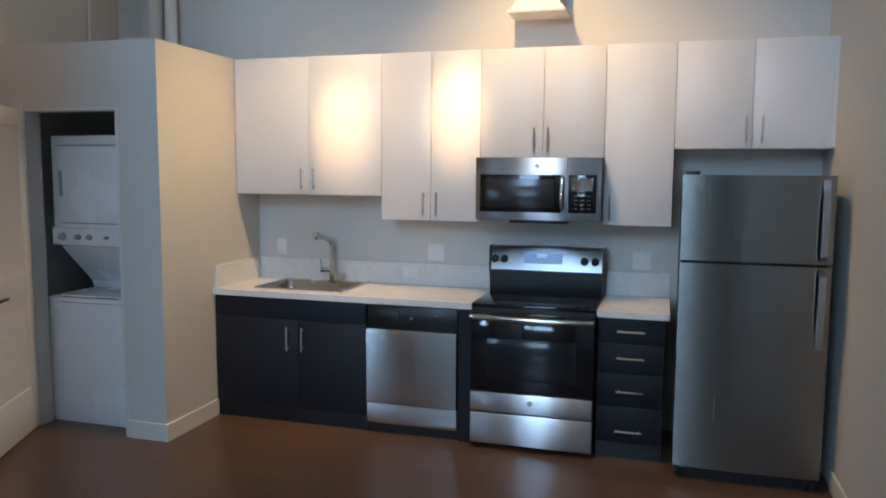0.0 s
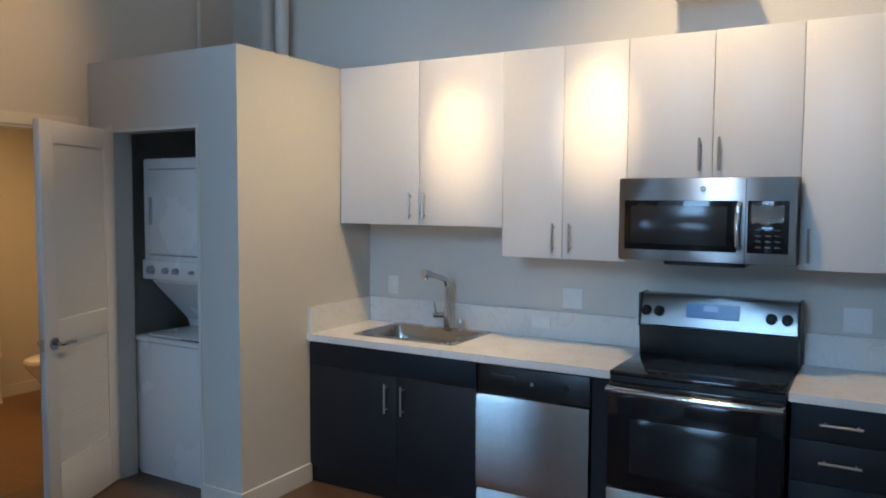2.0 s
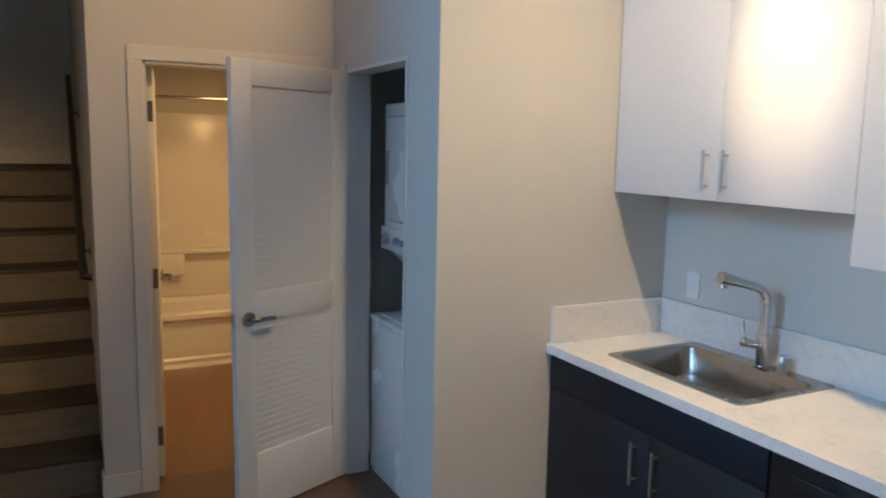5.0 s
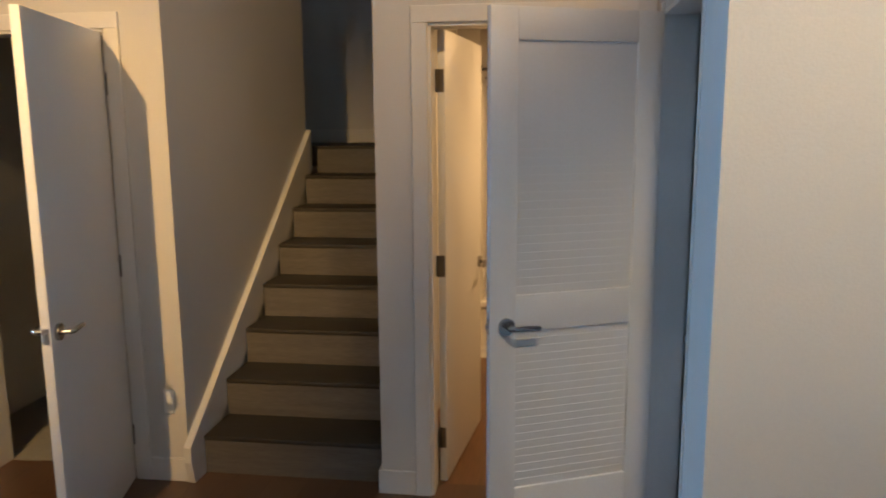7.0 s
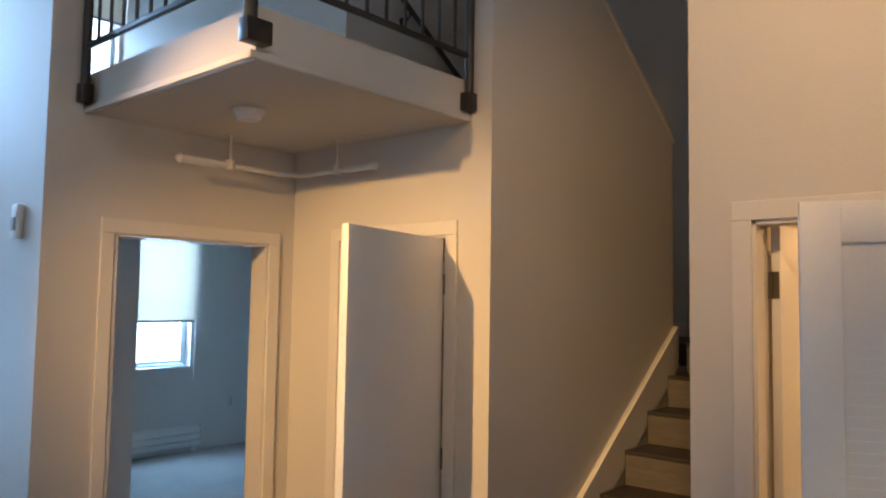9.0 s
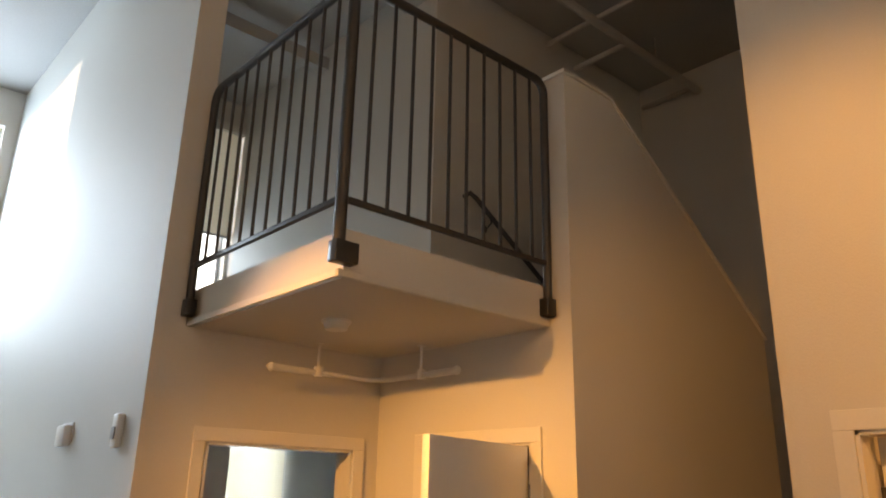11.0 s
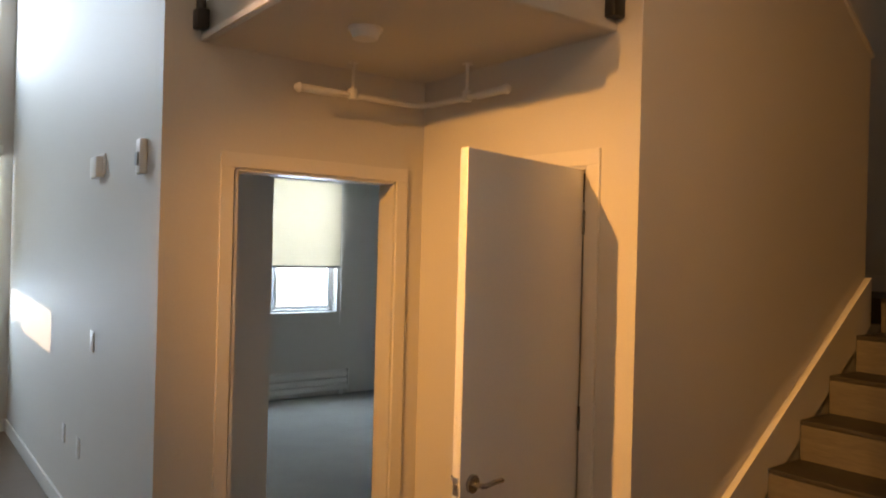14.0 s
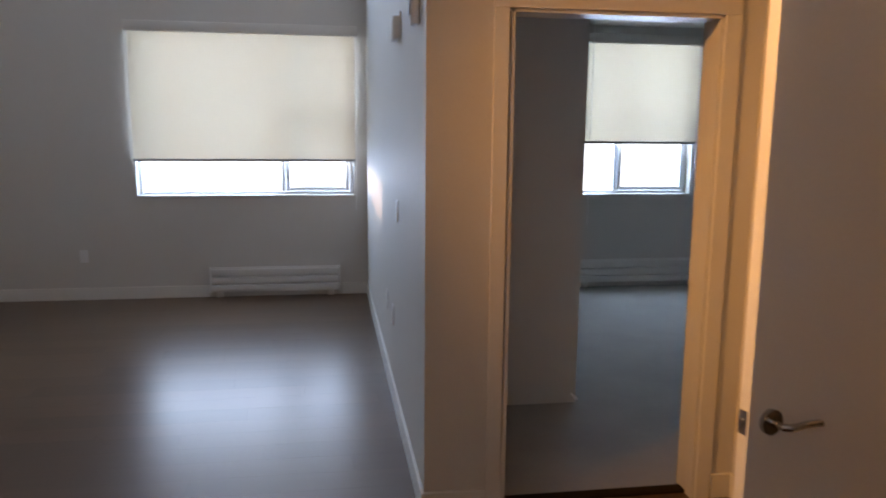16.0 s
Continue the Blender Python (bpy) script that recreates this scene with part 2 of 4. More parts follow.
# ---- mesh helpers ----
def box(bm, x0, y0, z0, x1, y1, z1, bevel=0.0):
    r = bmesh.ops.create_cube(bm, size=1.0)
    c, s = ((x0 + x1) / 2, (y0 + y1) / 2, (z0 + z1) / 2), (abs(x1 - x0), abs(y1 - y0), abs(z1 - z0))
    bmesh.ops.transform(bm, matrix=Matrix.LocRotScale(c, None, s), verts=r["verts"])
    if bevel:
        edges = {e for v in r["verts"] for e in v.link_edges}
        bmesh.ops.bevel(bm, geom=list(edges), offset=min(bevel, min(s) * 0.45), segments=2, affect="EDGES", profile=0.5)
    return bm


def boxes(*list_of, bevel=0.0):
    bm = bmesh.new()
    for b in list_of:
        box(bm, *b, bevel=bevel)
    return bm


def tube(bm, a, b, r, seg=14, r2=None):
    a, b = Vector(a), Vector(b)
    m = Matrix.Translation((a + b) / 2) @ (b - a).to_track_quat("Z", "Y").to_matrix().to_4x4()
    bmesh.ops.create_cone(bm, cap_ends=True, segments=seg, radius1=r, radius2=r if r2 is None else r2, depth=(b - a).length, matrix=m)
    return bm


def path_tube(bm, pts, r, seg=12, closed=False):
    """A round bar swept along points."""
    pts = [Vector(p) for p in pts]
    rings, side = [], None
    for i, p in enumerate(pts):
        d = (pts[min(i + 1, len(pts) - 1)] - pts[max(i - 1, 0)]).normalized()
        if side is None:
            side = d.orthogonal().normalized()
        side = (side - d * side.dot(d)).normalized()
        up = d.cross(side)
        rings.append([bm.verts.new(p + r * (math.cos(2 * math.pi * k / seg) * side + math.sin(2 * math.pi * k / seg) * up)) for k in range(seg)])
    for a, b in zip(rings, rings[1:]):
        for k in range(seg):
            bm.faces.new((a[k], a[(k + 1) % seg], b[(k + 1) % seg], b[k]))
    bm.faces.new(rings[0][::-1])
    bm.faces.new(rings[-1])
    return bm


def arc(c, u, v, r, a0, a1, n=8):
    c, u, v = Vector(c), Vector(u), Vector(v)
    return [c + r * (math.cos(radians(a0 + (a1 - a0) * i / n)) * u + math.sin(radians(a0 + (a1 - a0) * i / n)) * v) for i in range(n + 1)]


def prism(bm, outline, axis, lo, hi):
    """An outline of pairs pushed through from lo to hi along an axis; pairs are the two other axes in order."""
    def put(p, w):
        return {"x": (w, p[0], p[1]), "y": (p[0], w, p[1]), "z": (p[0], p[1], w)}[axis]
    a = [bm.verts.new(put(p, lo)) for p in outline]
    b = [bm.verts.new(put(p, hi)) for p in outline]
    bm.faces.new(a)
    bm.faces.new(b[::-1])
    for i in range(len(a)):
        j = (i + 1) % len(a)
        bm.faces.new((a[i], b[i], b[j], a[j]))
    bmesh.ops.recalc_face_normals(bm, faces=bm.faces)
    return bm


def solid(name, bm, material, label="", category="", kind="", group="", smooth=False):
    me = bpy.data.meshes.new(name)
    bmesh.ops.recalc_face_normals(bm, faces=bm.faces)
    bm.to_mesh(me)
    bm.free()
    me.materials.append(material)
    if smooth:
        me.polygons.foreach_set("use_smooth", [max(abs(c) for c in p.normal) < 0.9995 for p in me.polygons])
        me.set_sharp_from_angle(angle=radians(35))
    return tagged(new(name, me), label, category, group, kind)


def thing(name, at, label, category, group="", kind=""):
    ob = tagged(new(name), label, category, group, kind)
    ob.empty_display_size = 0.1
    ob.location = at
    return ob


def part(name, bm, material, parent, label="", smooth=True):
    ob = solid(name, bm, material, label, smooth=smooth)
    ob.parent = parent
    if parent.parent is None and "local" not in parent:
        ob.matrix_parent_inverse = Matrix.Translation(-Vector(parent.location))
    return ob


def structure(name, bm, material, label=""):
    return solid(name, bm, material, label, kind="structure")


# ---- large structure ----
structure("floor", boxes((XB - 0.12, YB - 0.16, -0.2, XR + 0.1, YK + 0.1, -0.008), (XL - 0.16, YW - 0.1, -0.2, XR + 0.1, YB - 0.16, -0.008)), GAP, "dark underlay below the laminate floor planks")
structure("bath_floor", boxes((-5.9, SN, -0.2, XB - 0.12, YK + 0.1, 0.0)), WOODB, "brown wood-look bathroom floor")
structure("carpet_floor", boxes((-6.2, YW - 0.1, -0.2, XL - 0.16, YB - 0.09, 0.012)), CARPET, "grey carpet of the bedroom")
structure("closet_floor", boxes((-6.2, YB - 0.09, -0.2, XB - 0.12, SN, -0.002)), CARPET, "carpet under the stair")

structure("wall_kitchen", boxes((-6.2, YK, -0.2, XR + 0.14, YK + 0.14, ZC)), WALL, "warm off-white painted kitchen wall")
structure("wall_right", boxes((XR, YW - 0.14, -0.2, XR + 0.14, YK, ZC)), WALL, "warm off-white painted long wall")


def wall_x(name, x0, x1, y0, y1, z0, z1, holes, label):
    """A wall with faces at x0 and x1; holes: (y0, y1, z0, z1)."""
    bm = bmesh.new()
    y = y0
    for a, b, lo, hi in sorted(holes):
        if a > y:
            box(bm, x0, y, z0, x1, a, z1)
        if lo > z0:
            box(bm, x0, a, z0, x1, b, lo)
        if hi < z1:
            box(bm, x0, a, hi, x1, b, z1)
        y = b
    if y < y1:
        box(bm, x0, y, z0, x1, y1, z1)
    return structure(name, bm, WALL, label)


def wall_y(name, y0, y1, x0, x1, z0, z1, holes, label):
    bm = bmesh.new()
    x = x0
    for a, b, spans in sorted(holes):
        if a > x:
            box(bm, x, y0, z0, a, y1, z1)
        z = z0
        for lo, hi in spans:
            if lo > z:
                box(bm, a, y0, z, b, y1, lo)
            z = hi
        if z < z1:
            box(bm, a, y0, z, b, y1, z1)
        x = b
    if x < x1:
        box(bm, x, y0, z0, x1, y1, z1)
    return structure(name, bm, WALL, label)


LW = (-1.49, 0.54)      # living windows
BW = (-5.0, -3.78)      # bedroom window
wall_y("wall_window", YW - 0.22, YW, XL - 0.16, XR, -0.2, ZC, [(LW[0], LW[1], [(0.99, 2.58), (3.25, 5.35)])], "painted outer wall with windows")
wall_y("wall_window_bedroom", YW - 0.22, YW, -6.2, XL - 0.16, -0.2, ZL, [(BW[0], BW[1], [(0.985, 2.58)])], "painted bedroom outer wall with a window")
wall_x("wall_living", XL - 0.16, XL, YW, YB, 0, ZC, [], "warm off-white wall between living room and bedroom")
wall_y("wall_bedroom_door", YB - 0.14, YB, -6.2, XL - 0.16, 0, ZS, [(-2.852, -1.948, [(0, ZD + 0.012)])], "off-white wall with the bedroom doorway")
wall_x("wall_under_stair", XB - 0.12, XB, YB, 2.504, 0, ZS, [(1.60, 2.38, 0, ZD + 0.015)], "off-white wall with the under-stair doorway")
wall_x("wall_bath", XB - 0.12, XB, SN, YK, 0, ZC, [(3.83, 4.62, 0, ZD + 0.005)], "tall off-white wall with the bathroom doorway")
wall_y("wall_stair_north", SN, SN + 0.12, -6.2, XB - 0.12, 0, ZC, [], "off-white wall beside the lower flight")
wall_x("wall_west", -6.34, -6.2, YW - 0.22, YK, 0, ZC, [], "off-white far wall of stair and bedroom")
wall_x("wall_landing", -6.2, -6.1, YB, SN, 0, ZC, [], "off-white wall behind the stair landing")
wall_y("wall_stair_upper", YB - 0.16, YB, -6.1, -3.4, ZL, ZC, [], "off-white wall beside the upper flight")
wall_x("wall_loft", -3.54, -3.4, -1.9, YB - 0.16, ZL, ZC, [], "off-white loft wall")
wall_y("wall_loft_end", -2.04, -1.9, -3.54, XL - 0.16, ZL, ZC, [(-3.36, -2.3, [(3.0, 5.45)])], "loft end wall with a tall window")
wall_y("closet_front", YC, YC + 0.12, XB, XC, 0, 2.522, [(-2.815, -2.08, [(0, ZD)])], "off-white laundry closet front")
wall_x("closet_side", XC - 0.12, XC, YC + 0.12, YK, 0, 2.522, [], "off-white laundry closet side wall")
structure("closet_top", boxes((XB, YC + 0.12, 2.40, XC - 0.12, YK, 2.50)), WALL, "laundry closet lid")

bm = bmesh.new()
prism(bm, [(XB, 0), (XB, 4.02), (-3.44, 4.02), (-5.02, 2.89), (-5.02, 0)], "y", 2.504, SS)
structure("wall_stair_middle", bm, WALL, "off-white sloped guard wall between the flights")
bm = bmesh.new()
prism(bm, [(XB + 0.015, 4.02), (XB + 0.015, 4.04), (-3.445, 4.04), (-5.035, 2.905), (-5.035, 2.885), (-3.44, 4.02)], "y", 2.49, SS + 0.014)
structure("guard_cap_trim", bm, TRIM, "white cap along the guard wall")

structure("ceiling", boxes((-6.34, -2.04, ZC, XR + 0.14, YK + 0.14, ZC + 0.15), (XL - 0.16, YW - 0.22, ZC, XR + 0.14, -2.04, ZC + 0.15)), CEIL, "grey painted concrete ceiling")
structure("ceiling_bath", boxes((-6.2, SN + 0.12, 2.45, XB - 0.12, YK, 2.55)), CEIL, "bathroom ceiling")
structure("loft_slab", boxes((-6.2, YW, ZS, XL - 0.16, YB - 0.14, ZL), (-3.4, YB - 0.14, ZS, XL - 0.195, 2.504, ZL)), WALL, "off-white loft slab with open corner")
structure("ground", boxes((-400, -400, -6.2, 400, 400, -6.0)), EARTH, "grey ground far below outside")

bm = boxes((-60, -70.2, -6.0, 60, -70, 45))
GLOW = bpy.data.materials.new("bright_haze")
GLOW.use_nodes = True
GLOW.node_tree.nodes["Principled BSDF"].inputs["Emission Color"].default_value = (0.64, 0.83, 1.0, 1)
GLOW.node_tree.nodes["Principled BSDF"].inputs["Emission Strength"].default_value = 4.0
structure("backdrop", bm, GLOW, "bright hazy sky far outside the windows")

# ---- trims, casings and skirtings ----
structure("baseboard_closet", boxes((XC, YC - 0.014, 0, XC + 0.014, 5.33, 0.115), (-2.078, YC - 0.014, 0, XC, YC, 0.115), bevel=0.003), TRIM, "white painted baseboard")
structure("baseboard_bath_wall", boxes((XB, SN - 0.014, 0, XB + 0.014, 3.758, 0.115), (XB - 0.12, SN - 0.014, 0, XB, SN, 0.115), bevel=0.003), TRIM, "white painted baseboard")
structure("baseboard_living", boxes((XL, YW, 0, XL + 0.014, YB + 0.014, 0.115), (-1.884, YB, 0, XL, YB + 0.014, 0.115), (XL + 0.014, YW, 0, -1.36, YW + 0.014, 0.115), (-0.08, YW, 0, XR, YW + 0.014, 0.115), (XR - 0.014, YW + 0.014, 0, XR, 5.2, 0.115), bevel=0.003), TRIM, "white painted baseboard")
structure("baseboard_alcove", boxes((XB + 0.014, YB, 0, -2.926, YB + 0.014, 0.115), (XB, YB, 0, XB + 0.014, 1.52, 0.115), (XB, 2.452, 0, XB + 0.014, SS, 0.115), bevel=0.003), TRIM, "white painted baseboard")
structure("baseboard_landing", boxes((-6.1, YB, 1.548, -6.086, SN, 1.66)), TRIM, "white painted baseboard on the landing")
bm = bmesh.new()
prism(bm, [(XB + 0.05, 0.115), (XB + 0.05, 0.19), (-5.02, 1.665), (-5.02, 1.40), (-3.20, 0.10), (-3.12, 0.0), (XB + 0.02, 0.0)], "y", SS, SS + 0.036)
structure("trim_stair_skirt", bm, TRIM, "white sloped stair skirt board")


def casing_x(name, x, y0, y1, z, side, w=0.07):
    """Flat casing on a wall face at x, with jamb boards through the opening."""
    t = 0.016 * side
    bm = boxes((x, y0 - w, 0, x + t, y0, z), (x, y1, 0, x + t, y1 + w, z), (x, y0 - w, z, x + t, y1 + w, z + w), bevel=0.003)
    for b in ((x - 0.118 * side, y0 - 0.001, 0, x + 0.004 * side, y0 + 0.014, z), (x - 0.118 * side, y1 - 0.014, 0, x + 0.004 * side, y1 + 0.001, z), (x - 0.118 * side, y0, z - 0.014, x + 0.004 * side, y1, z + 0.001)):
        box(bm, *b)
    return structure(name, bm, TRIM, "white painted door casing")


casing_x("trim_bath_door", XB, 3.83, 4.62, ZD + 0.005, 1)
casing_x("trim_under_stair_door", XB, 1.60, 2.38, ZD + 0.015, 1)
bm = boxes((-2.922, YB, 0, -2.852, YB + 0.016, ZD), (-1.948, YB, 0, -1.886, YB + 0.016, ZD), (-2.922, YB, ZD, -1.886, YB + 0.016, ZD + 0.07), bevel=0.003)
for b in ((-2.853, YB - 0.138, 0, -2.836, YB + 0.004, ZD), (-1.972, YB - 0.138, 0, -1.955, YB + 0.004, ZD), (-2.852, YB - 0.138, ZD - 0.014, -1.948, YB + 0.004, ZD + 0.004)):
    box(bm, *b)
structure("trim_bedroom_door", bm, TRIM, "white painted door casing")
bm = boxes((-2.816, YC - 0.004, 0, -2.795, YC + 0.118, ZD - 0.014), (-2.10, YC - 0.004, 0, -2.079, YC + 0.118, ZD - 0.014), (-2.816, YC - 0.004, ZD - 0.016, -2.079, YC + 0.118, ZD + 0.001))
box(bm, -2.855, YC - 0.014, 0, -2.814, YC - 0.001, ZD + 0.03)
structure("trim_laundry", bm, TRIM, "white painted jamb of the laundry closet")
structure("threshold", boxes((-2.836, YB - 0.11, 0.0, -1.972, YB - 0.05, 0.018), bevel=0.005), GAP, "dark threshold strip under the bedroom doorway")
structure("wall_bedroom_closet", boxes((-2.70, -0.7, 0.012, XL - 0.16, -0.03, ZS)), WALL, "off-white bedroom closet wall")

# ---- windows ----
def window(name, x0, x1, z0, z1, y, mull, shade_to, label, sash=True):
    w = thing(name, ((x0 + x1) / 2, y, z0), label, "window", kind="structure")
    d0, d1 = y - 0.15, y - 0.10
    part("window_frame", boxes((x0, d0, z0, x0 + 0.035, d1, z1), (x1 - 0.035, d0, z0, x1, d1, z1), (x0 + 0.035, d0, z0, x1 - 0.035, d1, z0 + 0.03), (x0 + 0.035, d0, z1 - 0.035, x1 - 0.035, d1, z1), bevel=0.004), ALU, w)
    part("mullion", boxes((mull - 0.02, d0, z0 + 0.03, mull + 0.02, d1, z1 - 0.035), bevel=0.003), ALU, w)
    if sash:
        a, b, lo, hi = x0 + 0.04, mull - 0.025, z0 + 0.034, z0 + 0.75
        s = part("sash", boxes((a, d1 - 0.03, lo, a + 0.04, d1 + 0.012, hi), (b - 0.04, d1 - 0.03, lo, b, d1 + 0.012, hi), (a + 0.04, d1 - 0.03, lo, b - 0.04, d1 + 0.012, lo + 0.04), (a + 0.04, d1 - 0.03, hi - 0.04, b - 0.04, d1 + 0.012, hi), bevel=0.003), ALU, w, "grey sliding sash")
        part("latch", boxes((b - 0.03, d1 + 0.013, lo + 0.12, b - 0.012, d1 + 0.03, lo + 0.2), bevel=0.004), GREYP, s, "small grey latch")
    for a, b in ((x0 + 0.035, mull - 0.02), (mull + 0.02, x1 - 0.035)):
        p = part("pane", boxes((a, d0 + 0.02, z0 + 0.03, b, d0 + 0.026, z1 - 0.035)), GLASS, w, smooth=False)
        p.visible_shadow = False
    part("window_sill", boxes((x0, d1, z0 - 0.018, x1, y + 0.012, z0 + 0.004), bevel=0.004), TRIM, w)
    if shade_to:
        r = thing("roller_shade", ((x0 + x1) / 2, y + 0.04, z1), "cream fabric roller shade pulled two thirds down", "window shade", "roller shades")
        part("fabric", boxes((x0 - 0.015, y + 0.034, shade_to + 0.02, x1 + 0.01, y + 0.0355, z1 - 0.04)), SHADE, r, smooth=False)
        part("hem_bar", boxes((x0 - 0.015, y + 0.028, shade_to, x1 + 0.01, y + 0.042, shade_to + 0.026), bevel=0.005), GREYP, r, "dark grey hem bar")
        part("valance", boxes((x0 - 0.04, y + 0.002, z1 - 0.07, x1 + 0.035, y + 0.085, z1 + 0.02), bevel=0.006), TRIM, r, "white valance box")
        c = bmesh.new()
        path_tube(c, [(x0 - 0.022, y + 0.05, z1 - 0.08), (x0 - 0.024, y + 0.05, 1.6), (x0 - 0.022, y + 0.05, 0.85)], 0.003, 6)
        part("bead_chain", c, PLASTIC, r)
    return w


window("window_1", LW[0], LW[1], 0.99, 2.565, YW, -0.81, 1.315, "wide aluminium window with lowered cream shade")
window("window_2", BW[0], BW[1], 0.985, 2.565, YW, -4.21, 1.50, "bedroom aluminium window with lowered cream shade")
window("window_3", LW[0], LW[1], 3.25, 5.35, YW, -0.81, 0, "bare upper aluminium window of the tall room", sash=False)
window("window_4", -3.36, -2.3, 3.0, 5.45, -1.9, -2.7, 4.25, "loft window with half lowered shade", sash=False)


def baseboard_heater(x0, x1, y, z0=0.0):
    h = thing("baseboard_heater", ((x0 + x1) / 2, y, z0), "white enamel electric baseboard heater on the wall", "heater", "baseboard heaters")
    part("back_panel", boxes((x0, y + 0.001, z0 + 0.05, x1, y + 0.022, z0 + 0.29), bevel=0.003), HEATER, h)
    for i in range(3):
        z = z0 + 0.055 + 0.078 * i
        part("louvre_panel", boxes((x0 + 0.004, y + 0.022, z, x1 - 0.004, y + 0.066 - 0.006 * i, z + 0.066), bevel=0.008), HEATER, h)
    for x in (x0 + 0.09, x1 - 0.09):
        part("foot", boxes((x - 0.03, y + 0.01, z0, x + 0.03, y + 0.05, z0 + 0.056), bevel=0.006), HEATER, h)
    for x in (x0, x1 - 0.01):
        part("end_cap", boxes((x - 0.004, y + 0.001, z0 + 0.045, x + 0.014, y + 0.07, z0 + 0.295), bevel=0.006), HEATER, h)


baseboard_heater(-1.342, -0.095, YW)
baseboard_heater(-5.15, -3.79, YW, 0.012)

structure("trim_strike_plate", boxes((XB - 0.05, 1.614, 0.93, XB - 0.02, 1.617, 1.0)), BRASS, "small metal strike plate on the jamb")

# ---- stairs ----
RISE, RUN = 0.1935, 0.288
stair = thing("staircase", (-4.2, 3.1, 0), "wood-look laminate stair with dark treads and paler risers", "stairs", kind="structure")


def step(x_nose, sense, z, y0, y1, rise):
    """A riser and its tread; sense is +1 where the flight rises to +x."""
    def flat(name, xa, xb, za, zb, material, bevel):
        a, b = sorted((x_nose + sense * xa, x_nose + sense * xb))
        part(name, boxes((a, y0, za, b, y1, zb), bevel=bevel), material, stair)
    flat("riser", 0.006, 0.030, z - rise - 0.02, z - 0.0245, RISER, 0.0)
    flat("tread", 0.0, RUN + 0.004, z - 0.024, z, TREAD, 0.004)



for i in range(8):
    step(-3.12 - RUN * i, -1, RISE * (i + 1), SS + 0.036, SN - 0.001, RISE)
for i in range(7):
    step(-5.10 + RUN * i, 1, 8 * RISE + 0.1889 * (i + 1), YB + 0.001, 2.503, 0.1889)
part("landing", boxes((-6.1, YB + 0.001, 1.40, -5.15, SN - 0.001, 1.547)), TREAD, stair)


def handrail(name, pts, y_wall, y_sign, label):
    h = thing(name, (pts[0][0], y_wall, pts[0][2]), label, "handrail")
    bm = bmesh.new()
    path_tube(bm, pts, 0.019, 12)
    rail = part("rail", bm, RAILM, h)
    for f in (0.12, 0.85):
        a, b = Vector(pts[2]), Vector(pts[-2])
        p = a.lerp(b, f)
        bm = bmesh.new()
        path_tube(bm, [(p.x, p.y, p.z - 0.01), (p.x, p.y, p.z - 0.05), (p.x, (p.y + y_wall) / 2, p.z - 0.075), (p.x, y_wall, p.z - 0.075)], 0.007, 8)
        tube(bm, (p.x, y_wall, p.z - 0.075), (p.x, y_wall + y_sign * 0.006, p.z - 0.075), 0.03)
        part("bracket", bm, RAILM, h, "dark wall bracket")


handrail("handrail", [(-3.41, SN - 0.004, 1.04), (-3.41, SN - 0.045, 1.05), (-3.45, SN - 0.048, 1.10), (-5.0, SN - 0.048, 2.15), (-5.05, SN - 0.048, 2.17)], SN, -1, "dark metal handrail on the wall of the lower flight")
handrail("handrail", [(-3.70, YB + 0.01, 3.93), (-3.70, YB + 0.07, 3.94), (-3.76, YB + 0.075, 3.91), (-5.0, YB + 0.075, 3.08), (-5.05, YB + 0.075, 3.05)], YB, 1, "dark metal handrail on the wall of the upper flight")

# ---- balcony railing ----
BX, BY = -1.795, 2.504
railing = thing("balcony_railing", (BX, BY, ZL), "dark painted steel railing round the loft corner", "railing")
bm = bmesh.new()
tube(bm, (BX + 0.028, BY + 0.028, 2.79), (BX + 0.028, BY + 0.028, 4.0), 0.026)
part("post", bm, RAILM, railing)
for (ax, ay), (bx, by), out in (((BX + 0.028, YB + 0.035), (BX + 0.028, BY + 0.028), (0, 1)), ((XB + 0.035, BY + 0.028), (BX + 0.028, BY + 0.028), (1, 0))):
    u = Vector((bx - ax, by - ay, 0)).normalized()
    top = [(ax, ay, 2.74), (ax, ay, 3.92)] + [tuple(p) for p in arc((ax + u.x * 0.075, ay + u.y * 0.075, 3.92), -u, (0, 0, 1), 0.075, 0, 90, 8)][1:] + [(bx, by, 3.995)]
    bm = bmesh.new()
    path_tube(bm, top, 0.022, 14)
    part("top_rail", bm, RAILM, railing)
    bm = bmesh.new()
    box(bm, min(ax, bx) - (0.0 if u.x else 0.012), min(ay, by) - (0.0 if u.y else 0.012), 2.965, max(ax, bx) + (0.0 if u.x else 0.012), max(ay, by) + (0.0 if u.y else 0.012), 2.99, bevel=0.004)
    part("bottom_rail", bm, RAILM, railing)
    n = 11
    for k in range(1, n):
        x, y = ax + (bx - ax) * k / n, ay + (by - ay) * k / n
        bm = bmesh.new()
        tube(bm, (x, y, 2.985), (x, y, 3.985), 0.0085, 8)
        part("baluster", bm, RAILM, railing)
for x0, y0, x1, y1 in ((BX - 0.05, BY, BX + 0.058, BY + 0.058), (BX, YB + 0.004, BX + 0.055, YB + 0.07), (XB + 0.004, BY, XB + 0.07, BY + 0.055)):
    part("bracket", boxes((x0, y0 + 0.001, 2.715, x1, y1, 2.80), bevel=0.004), BLACKP, railing, "black mounting bracket")
structure("trim_slab_edge", boxes((XB, BY + 0.001, ZS, BX + 0.012, BY + 0.012, ZS + 0.03), (BX, YB, ZS, BX + 0.012, BY, ZS + 0.03), bevel=0.004), WALL, "thin painted lip along the slab edge")

